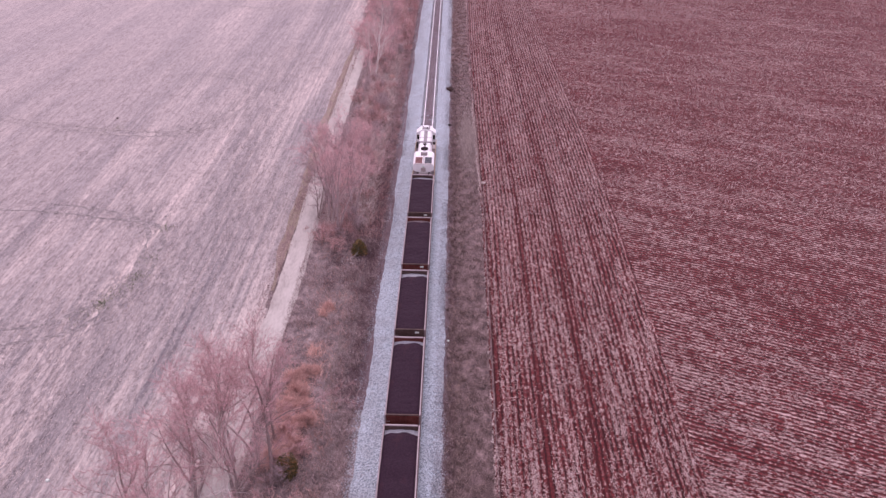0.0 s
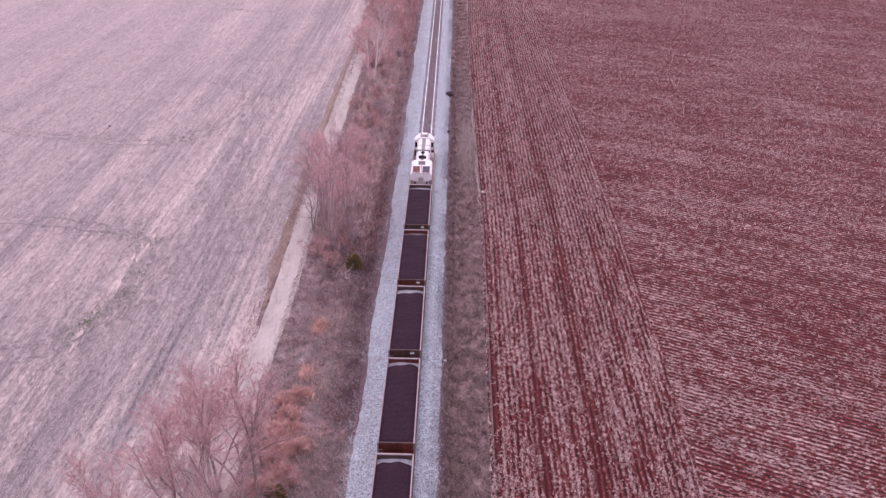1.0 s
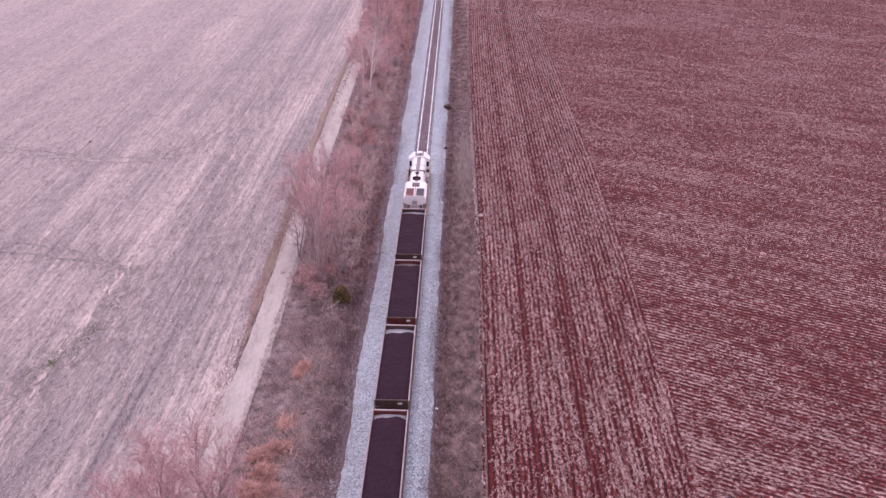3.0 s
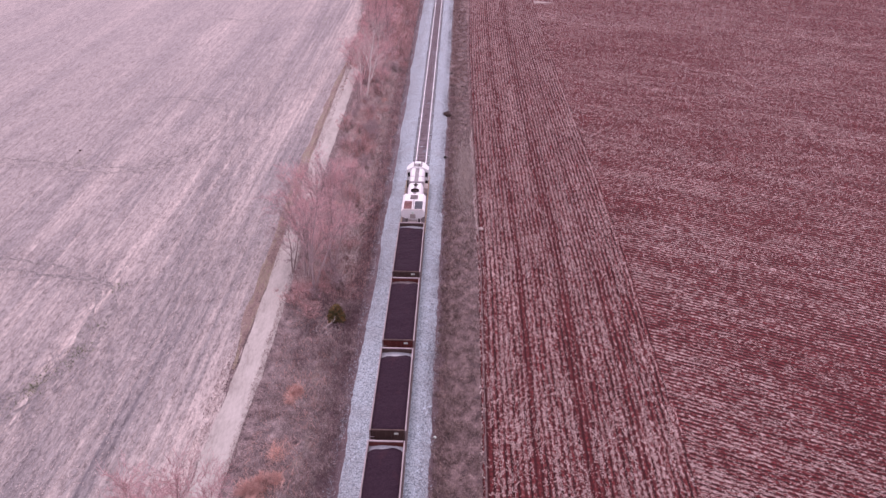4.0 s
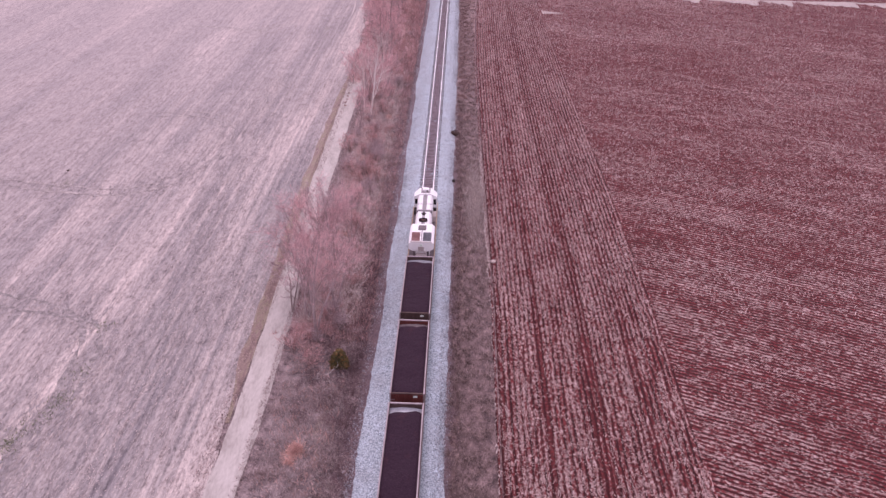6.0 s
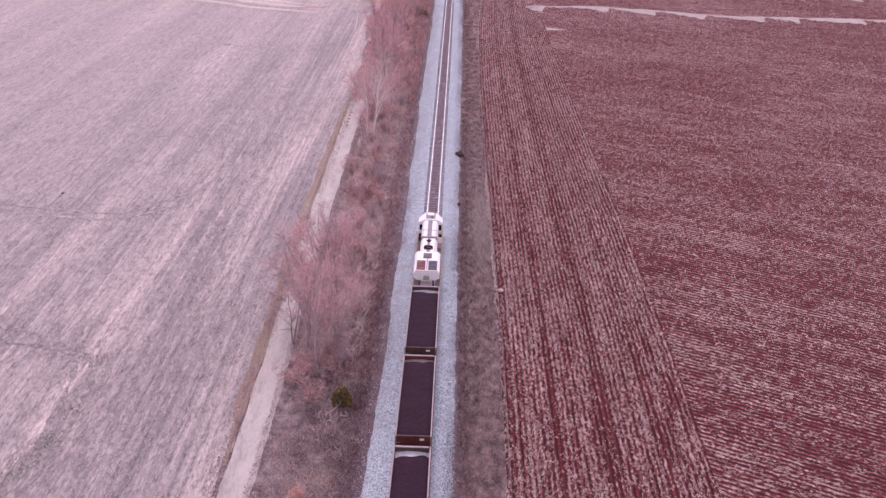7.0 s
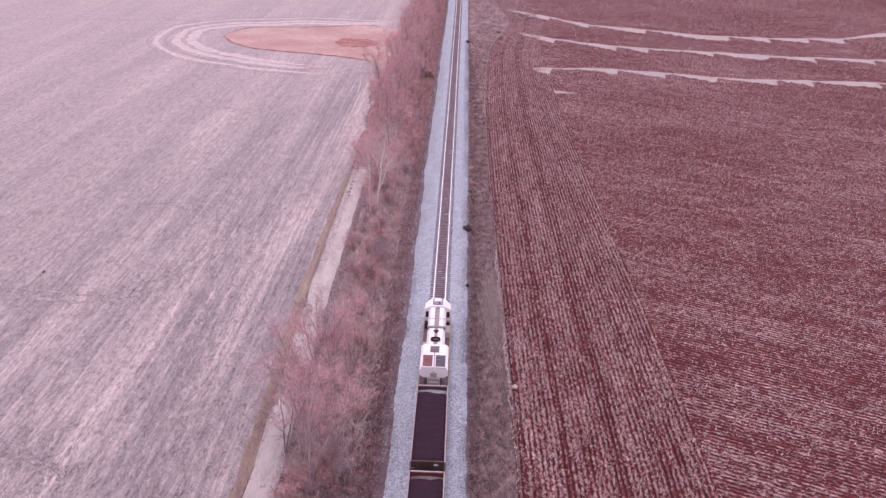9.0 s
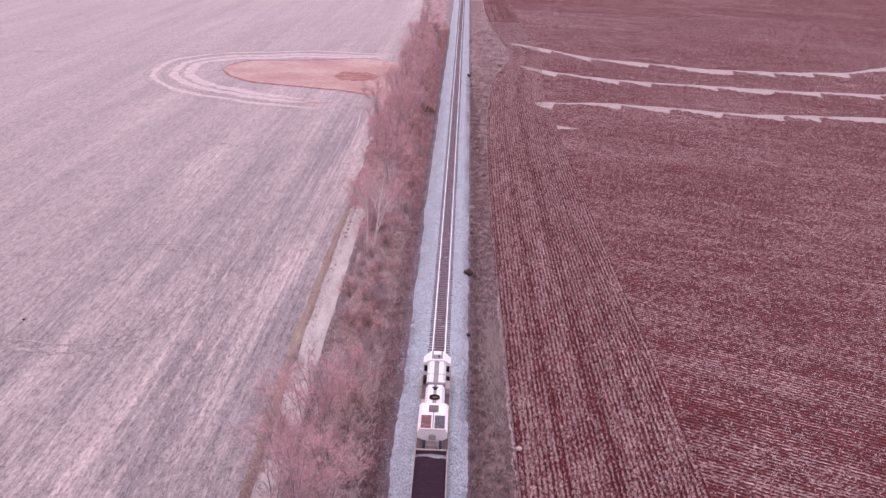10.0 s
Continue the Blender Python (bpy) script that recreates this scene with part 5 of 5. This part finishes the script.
clumps = [(-9.6, 36.6, 0.42, 520), (-10.0, 35.5, 0.3, 180), (-9.9, 28.6, 0.45, 420), (-9.3, 25.4, 0.4, 300), (-10.6, 23.0, 0.7, 400), (-9.0, 19.0, 0.6, 300), (-10.8, 17.5, 0.8, 500), (-10.0, 13.5, 0.8, 400), (-11.6, 20.5, 0.5, 200)]
x = np.concatenate([g.normal(a, s, n) for a, b, s, n in clumps])
y = np.concatenate([g.normal(b, s * 1.3, n) for a, b, s, n in clumps])
blades("rusty_bracken", "peach-coloured clumps of dead bracken on the verge", x, y, -0.05, g.uniform(0.2, 0.55, len(x)), g.uniform(0.03, 0.09, len(x)), 0.9, m_peach, "undergrowth", 14)
x, y = scatter(g, 16000, -17.5, -5.0, 136, 345, 0.4, 5.0, 46, 1.1)
blades("bramble_tangle", "dense reddish undergrowth below the hedgerow trees", x, y, -0.1, g.uniform(0.5, 1.6, len(x)), g.uniform(0.03, 0.07, len(x)), 0.8, m_brush, "undergrowth", 5)
x, y = scatter(g, 11500, 3.85, lambda y: right_edge(y) + 0.05, 6, 330, 0.5, 2.2, 47, 1.7)
x, y = tufts(g, x, y, 9, 0.1, 0.14)
h = g.uniform(0.12, 0.45, len(x)) * np.clip(0.9 + 0.6 * wobble(x, y, 2.5, 48), 0.2, 1.8)
w = g.uniform(0.022, 0.05, len(x))
near = y + 14 * wobble(x, y, 9, 84) < 128
blades("dry_grass", "matted tan grass between ballast and ploughed soil", x[near], y[near], -0.08, h[near], w[near], 1.0, m_grass_dark, "grass", 6)
blades("dry_grass", "reddish matted grass on the narrow verge", x[~near], y[~near], -0.08, h[~near], w[~near] * 1.5, 1.0, m_grass_red, "grass", 23)
x, y = scatter(g, 9000, 3.7, lambda y: 4.8 + 0 * y, 6, 125, 0.6, 2.0, 49, 1.2)
blades("dark_brush", "dark low brush along the edge of the ballast", x, y, -0.1, g.uniform(0.12, 0.4, len(x)), g.uniform(0.016, 0.036, len(x)), 0.8, m_dusk, "undergrowth", 7)
x, y = scatter(g, 10000, 4.0, lambda y: right_edge(y), 200, 420, 0.4, 4.0, 50, 1.1)
blades("dry_grass", "rough reddish grass in the field corner", x, y, -0.05, g.uniform(0.2, 0.6, len(x)), g.uniform(0.04, 0.08, len(x)), 0.8, m_grass_red, "grass", 8)
spots = [(-34.8, 36.4, 0.5, 170), (-34.3, 38.6, 0.6, 60), (-32.7, 42.5, 0.5, 110), (-33.0, 40.6, 0.6, 60), (-32.6, 46.5, 0.5, 50), (-33.4, 54.0, 0.5, 60), (-36.2, 34.0, 0.6, 40)]
x, y = (np.concatenate([c + g.normal(0, s * k, n) for c, k, s, n in rows]) for rows in ([(a, 1.0, s, n) for a, b, s, n in spots], [(b, 1.6, s, n) for a, b, s, n in spots]))
blades("green_weeds", "thin green weeds sprouting in the stubble", x, y, 0.05 + 0.05 * wobble(x, y, 18, 4), g.uniform(0.08, 0.22, len(x)), g.uniform(0.04, 0.09, len(x)), 1.0, m_weed, "weeds", 10)
x, y = g.normal(6.7, 0.7, 4800), g.normal(86, 6.0, 4800)
x, y = x[(x > 4.8) & (x < 8.2)], y[(x > 4.8) & (x < 8.2)]
blades("pale_grass", "tall bleached grass tufts on the narrow verge", x, y, -0.05, g.uniform(0.35, 0.9, len(x)), g.uniform(0.03, 0.055, len(x)), 0.7, m_chaff, "grass", 11)
x, y = scatter(g, 9000, -13.95, -13.3, 6, 134, 0.5, 2.0, 54, 1.1)
x = x - 0.25 * np.abs(g.normal(0, 0.7, len(x))) * (0.6 + 0.6 * wobble(x * 0, y, 5, 55))
blades("dry_grass", "tan grass creeping over the edge of the dirt track", x, y, 0.04, g.uniform(0.08, 0.28, len(x)), g.uniform(0.02, 0.05, len(x)), 0.9, m_grass, "grass", 16)
x, y = scatter(g, 9000, -17.6, -16.1, 6, 140, 0.4, 3.0, 51, 1.1)
blades("dry_grass", "thin weeds on the margin of the dirt track", x, y, 0.0, g.uniform(0.1, 0.3, len(x)), g.uniform(0.03, 0.06, len(x)), 0.7, m_grass, "grass", 9)


# ---- litter of stalks on the fields ----
def litter(name, label, xs, ys, z, length, width, turn, mat, seed, category="stalk litter"):
    """Flat stalks and husks lying about, each tilted a little."""
    g = np.random.default_rng(seed)
    n = len(xs)
    d = np.stack([np.cos(turn), np.sin(turn), g.normal(0, 0.16, n)], -1) * (length / 2)[:, None]
    s = np.stack([-np.sin(turn), np.cos(turn), g.normal(0, 0.35, n)], -1) * (width / 2)[:, None]
    c = np.stack([xs, ys, z + 0.02 + g.uniform(0, 0.05, n)], -1)
    verts = np.stack([c - d - s * 0.6, c - s + d * 0.1, c + d - s * 0.4, c + d + s * 0.5, c + s - d * 0.1, c - d + s * 0.7], 1).reshape(-1, 3)
    k = np.arange(n)[:, None] * 6
    faces = np.concatenate([k + np.array([[0, 1, 4, 5]]), k + np.array([[1, 2, 3, 4]])], 0)
    return tagged(new(name, mesh_of(name, verts, faces, mat)), label, category, kind="stuff")


g = np.random.default_rng(99)
n = 62000
v_ = 5 + 290 * (1 - np.sqrt(1 - g.uniform(0, 1, n) ** 1.25))
NR = int(20.0 / ROW)
row = g.integers(0, NR, n)
share = g.uniform(-0.05, 0.2, NR)
share[0:2], share[2:7], share[9], share[18:20], share[27:29] = -0.2, 0.2, -0.7, -0.6, -0.3
thick = share[row]
u_ = (row + 0.27 + g.normal(0, 0.18, n) + 0.25 * wobble(row * 3.0, v_, 5, 60)) * ROW
e_, h_ = right_edge(v_), headland_edge(v_)
x_ = e_ + u_ * (h_ - e_ + 0.3) / 20.0
keep = g.uniform(-0.5, 1.0, n) < 0.5 * wobble(x_, v_, 1.3, 61) + 0.5 * wobble(x_ * 1.0, v_ * 0.12, 2.6, 62) + thick + 0.08
x_, v_ = tufts(g, x_[keep], v_[keep], 3, 0.10, 0.2)
litter("stalk_litter", "broken pale maize stalks lying along the headland rows", x_, v_, 0.10, g.uniform(0.08, 0.28, len(x_)), g.uniform(0.025, 0.07, len(x_)), math.pi / 2 + g.normal(0, 0.8, len(x_)), m_stalk, 1)
n = 125000
y_ = 2 + 270 * (1 - np.sqrt(1 - g.uniform(0, 1, n) ** 1.25))
x_ = headland_edge(y_) + 110 * (1 - np.sqrt(1 - g.uniform(0, 1, n)))
al = radians(ROW_TURN)
across = -x_ * math.sin(al) + y_ * math.cos(al)
across2 = (np.floor(across / ROW) + 0.5 + g.normal(0, 0.17, n)) * ROW
x_, y_ = x_ - (across2 - across) * math.sin(al), y_ + (across2 - across) * math.cos(al)
along = x_ * math.cos(al) + y_ * math.sin(al)
keep = (g.uniform(-0.5, 1.0, n) < 0.5 * wobble(x_, y_, 1.8, 63) + 0.4 * wobble(along * 0.07, across2, 3.4, 64) + 0.3 * wobble(along * 0.1, across2, 11, 65) + 0.02) & (x_ > headland_edge(y_))
x_, y_ = tufts(g, x_[keep], y_[keep], 3, 0.26, 0.16)
litter("stalk_litter", "broken pale stalks lying along the slanting plough rows", x_, y_, 0.06, g.uniform(0.1, 0.36, len(x_)), g.uniform(0.025, 0.075, len(x_)), al + g.normal(0, 0.5, len(x_)), m_stalk, 2)
n = 70000
y_ = 5 + 130 * g.uniform(0, 1, n) ** 1.3
x_ = left_edge(y_) - 0.3 - 62 * g.uniform(0, 1, n) ** 1.2
keep = g.uniform(-0.6, 1.0, n) < 0.5 * wobble(x_, y_, 1.5, 66) + 0.5 * wobble(x_, y_ * 0.08, 3.0, 67) + 0.25
x_, y_ = x_[keep], y_[keep]
litter("stubble_chaff", "pale straw and chaff strewn over the stubble field", x_, y_, 0.05 + 0.05 * wobble(x_, y_, 18, 4), g.uniform(0.08, 0.26, len(x_)), g.uniform(0.03, 0.07, len(x_)), math.pi / 2 + g.normal(0, 0.6, len(x_)), m_chaff, 3)


def along_line(g, pts, n, off, spread):
    """Random places near a smooth open line."""
    p = np.array(pts, dtype=float)
    t = g.beta(1.5, 1.5, n) * (len(p) - 1.001)
    i = t.astype(int)
    u = (t - i)[:, None]
    a, b = p[np.maximum(i - 1, 0)], p[i]
    c, d = p[i + 1], p[np.minimum(i + 2, len(p) - 1)]
    q = 0.5 * (2 * b + (c - a) * u + (2 * a - 5 * b + 4 * c - d) * u ** 2 + (3 * b - a - 3 * c + d) * u ** 3)
    out = np.stack([(c - b)[:, 1], (b - c)[:, 0]], -1)
    out *= np.where(((q - p.mean(0)) * out).sum(1, keepdims=True) < 0, -1, 1) / np.linalg.norm(out, axis=1)[:, None]
    q = q + out * (off + g.normal(0, spread, n))[:, None]
    return q[:, 0], q[:, 1]


for pts, n, off, spread in ((NEAR, 9000, 1.0, 2.4), (LOOP, 4500, 1.0, 1.8), ([(-24, 40), (-26, 60), (-28.5, 85), (-30, 115), (-31, 140)], 9000, 0, 2.2), ([(-36, -5), (-34, 12), (-35, 30), (-33, 44)], 6000, 0, 2.6)):
    x_, y_ = along_line(g, pts, n, off, spread)
    keep = g.uniform(-0.8, 1.0, n) < wobble(x_, y_ * 0.2, 1.6, 68) + 0.2
    x_, y_ = x_[keep], y_[keep]
    litter("grey_stubble", "flattened grey stubble along an old wheel line", x_, y_, 0.05 + 0.05 * wobble(x_, y_, 18, 4), g.uniform(0.2, 0.7, len(x_)), g.uniform(0.03, 0.08, len(x_)), math.pi / 2 + g.normal(0, 0.2, len(x_)), m_greystub, 7)

n = 180000
y_ = 60 + 330 * g.uniform(0, 1, n) ** 0.85
x_ = headland_edge(y_) + 175 * (1 - np.sqrt(1 - g.uniform(0, 0.97, n)))
along, across = x_ * math.cos(al) + y_ * math.sin(al), -x_ * math.sin(al) + y_ * math.cos(al)
keep = g.uniform(-0.9, 1.0, n) < 0.5 * wobble(along * 0.25, across, 2.6, 81) + 0.4 * wobble(along * 0.08, across, 9, 82) + 0.3
x_, y_ = x_[keep], y_[keep]
blades("standing_stubs", "short broken maize stubs standing in the ploughed rows", x_, y_, 0.02, g.uniform(0.12, 0.32, len(x_)), g.uniform(0.05, 0.12, len(x_)), 0.6, m_stub, "stubs", 21)
n = 74000
y_ = 55 + 300 * g.uniform(0, 1, n)
u_ = (g.integers(0, NR, n) + 0.27 + g.normal(0, 0.15, n)) * ROW
x_ = right_edge(y_) + u_ * (headland_edge(y_) - right_edge(y_) + 0.3) / 20.0
keep = g.uniform(-0.9, 1.0, n) < 0.5 * wobble(x_, y_ * 0.3, 2.0, 83) + 0.3
x_, y_ = x_[keep], y_[keep]
blades("standing_stubs", "short broken maize stubs standing in the headland rows", x_, y_, 0.05, g.uniform(0.12, 0.3, len(x_)), g.uniform(0.05, 0.11, len(x_)), 0.6, m_stub, "stubs", 22)
y_ = np.concatenate([g.uniform(68, 104, 520), g.uniform(6, 68, 160)])
litter("straw_line", "pale line of blown straw along the edge of the ploughed headland", right_edge(y_) + 0.05 + g.normal(0, 0.07, len(y_)) + 0.08 * wobble(y_ * 0, y_, 5, 91), y_, 0.12, g.uniform(0.15, 0.4, len(y_)), g.uniform(0.04, 0.09, len(y_)), math.pi / 2 + g.normal(0, 0.5, len(y_)), m_chaff, 8)

# ---- loose things by the track ----
def lump(name, label, x, y, z, r, flat, mat, seed, category, spikes=0):
    """A knobbly heap or clod, with a few stems sticking out."""
    g = np.random.default_rng(seed)
    bm = bmesh.new()
    bmesh.ops.create_icosphere(bm, subdivisions=3, radius=r)
    for v in bm.verts:
        k = 1 + 0.22 * noise.noise(v.co * (2.2 / r) + Vector((seed, 0, 0))) + 0.1 * noise.noise(v.co * (6 / r))
        v.co = Vector((v.co.x * k, v.co.y * k * 0.9, v.co.z * k * flat))
    root = thing(name, label, category)
    root.location = (x, y, z)
    part("lump_body", bm, mat, root)
    if spikes:
        d = g.normal(0, 1, (spikes, 3))
        d[:, 2] = np.abs(d[:, 2]) * 0.8 + 0.1
        d /= np.linalg.norm(d, axis=1)[:, None]
        P = d * r * np.array([0.8, 0.8, flat * 0.8])
        v, f = tubes(list(zip(P, P + d * r * g.uniform(0.2, 0.5, (spikes, 1)), np.full(spikes, 0.02), np.full(spikes, 0.006))), 3)
        tagged(part("stems", mesh_of("stems", v, f, mat), mat, root), kind="stuff")
    return root


lump("brush_heap", "dark brown heap of dead brush at the ballast edge", 3.55, 110.6, 0.15, 0.72, 0.75, m_darkleaf, 1, "brush heap", 160)
lump("brush_heap", "small dark brush heap beside the ballast", 3.5, 246.5, 0.1, 0.7, 0.9, m_darkleaf, 2, "brush heap", 120)
lump("brush_heap", "dark bush in the rough field corner", 13.4, 263.0, 0.1, 0.9, 0.7, m_dusk, 3, "brush heap", 160)
lump("brush_heap", "dark bush at the edge of ploughed soil", 13.6, 252.5, 0.1, 0.8, 0.7, m_dusk, 4, "brush heap", 160)
lump("tree_stump", "small dark stump at the foot of the ballast", 3.6, 92.6, 0.1, 0.24, 1.1, m_under, 5, "stump")
lump("soil_clod", "dark lump of soil on the stubble", -53.2, 92.2, 0.1, 0.2, 0.6, m_darkleaf, 6, "clod")
lump("straw_clump", "pale clump of straw at the edge of ploughed rows", 8.75, 70.0, 0.15, 0.34, 0.5, m_chaff, 7, "straw clump", 60)
lump("litter_scrap", "small white scrap lying on the verge", -12.35, 101.8, 0.15, 0.16, 0.7, m_plate, 8, "litter")
lump("litter_scrap", "small white scrap beside the ballast", 3.95, 31.1, 0.1, 0.15, 0.7, m_plate, 9, "litter")
lump("field_stone", "small pale stone lying in the stubble field", -29.6, 10.2, 0.1, 0.17, 0.6, m_plate, 10, "stone")
for i in range(5):
    lump("earth_clump", "reddish-brown clump of earth on the dirt track", -16.2 - 0.15 * (i % 2), 122.5 + i * 1.6, 0.08, 0.24, 0.5, m_clump, 20 + i, "earth clump")

def dead_branch(label, x, y, z, turn, length, seed):
    """A bare fallen branch with a few side twigs."""
    g = np.random.default_rng(seed)
    segs = branch(g, np.array([0.0, 0, 0]), np.array([1.0, 0.1, 0.12]), length, 0.032, 5, 0.22, -0.02)
    root = thing("dead_branch", label, "branch", "fallen branches")
    root.matrix_world = pose(x, y, z, 0, 0, turn)
    v, f = tubes([s_[:4] for s_ in segs], 6)
    part("stem", mesh_of("stem", v, f, m_bark_pale, None, True), m_bark_pale, root)
    for s_ in segs[1:]:
        v, f = tubes([q[:4] for q in branch(g, s_[1], sprout(g, s_[4], 0.8), length * 0.35, 0.022, 2, 0.2, 0.03)], 5)
        part("side_twig", mesh_of("side_twig", v, f, m_bark_pale, None, True), m_bark_pale, root)
    return root


for i, (x, y, turn, ln) in enumerate([(-8.6, 47.2, 20, 1.6), (-8.2, 46.6, 320, 1.3), (-6.6, 47.0, 200, 1.1), (-9.0, 46.2, 75, 1.2), (-11.0, 98.0, 40, 1.7), (-10.2, 94.0, 150, 1.5), (-9.3, 90.5, 300, 1.8), (-11.6, 88.0, 10, 1.4)]):
    dead_branch("pale dead branch lying in the dry brush", x, y, 0.12, turn, ln, 60 + i)

# ---- ballast stones and ties ----
g = np.random.default_rng(5)
n = 38000
y_ = 5 + 240 * g.uniform(0, 1, n) ** 1.5
left = g.random(n) < 0.55
x_ = np.where(left, -4.25 + g.normal(0, 0.42, n) + 0.9 * g.uniform(0, 1, n) ** 2, 3.6 + g.normal(0, 0.2, n) - 0.8 * g.uniform(0, 1, n) ** 2)
side = np.clip(np.where(left, (-x_ - 1.9) / 2.1, (x_ - 1.9) / 1.75), 0, 1.3)
z_ = np.maximum(0.70 - 0.78 * side ** 1.25, -0.06)
r_ = g.uniform(0.035, 0.085, n)
O = np.array([[1, 0, 0], [0, 1, 0], [-1, 0, 0], [0, -1, 0], [0, 0, 0.8], [0, 0, -0.8]])
verts = (np.stack([x_, y_, z_ + 0.02], -1)[:, None] + (O[None] + g.normal(0, 0.22, (n, 6, 3))) * r_[:, None, None]).reshape(-1, 3)
T = np.array([[0, 1, 4], [1, 2, 4], [2, 3, 4], [3, 0, 4], [1, 0, 5], [2, 1, 5], [3, 2, 5], [0, 3, 5]])
faces = (np.arange(n)[:, None, None] * 6 + T[None]).reshape(-1, 3)
tagged(new("ballast_stones", mesh_of("ballast_stones", verts, faces, m_stone)), "loose pale grey stones scattered along the ballast edge", "stones", kind="stuff")

SPACING = 0.555
bm = box(-1.295, 1.295, -0.115, 0.115, -0.09, 0.09, 0.012)
tie_mesh = bpy.data.meshes.new("tie")
bm.to_mesh(tie_mesh)
bm.free()
tie_mesh.materials.append(m_tie)
g = np.random.default_rng(8)
rest_v, rest_f = [], []
tv = np.array([v.co[:] for v in tie_mesh.vertices])
tf = [list(p.vertices) for p in tie_mesh.polygons]
for i in range(-230, 900):
    y = i * SPACING + g.normal(0, 0.02)
    turn, dx, dz = g.normal(0, 0.5), g.normal(0, 0.03), g.normal(0, 0.004)
    if 138 <= i < 438:
        ob = new("tie", tie_mesh)
        ob.parent = track
        ob.matrix_local = pose(dx, y, TIE_TOP - 0.09 + dz, 0, 0, turn)
    else:
        k = len(rest_v) * len(tv)
        c, s = math.cos(radians(turn)), math.sin(radians(turn))
        rest_v.append(np.stack([tv[:, 0] * c - tv[:, 1] * s + dx, tv[:, 0] * s + tv[:, 1] * c + y, tv[:, 2] + TIE_TOP - 0.09 + dz], -1))
        rest_f += [[a + k for a in q] for q in tf]
ob = new("ties", mesh_of("ties", np.concatenate(rest_v), rest_f, m_tie))
ob.parent = track
tagged(ob, "weathered brown wooden ties", kind="stuff")
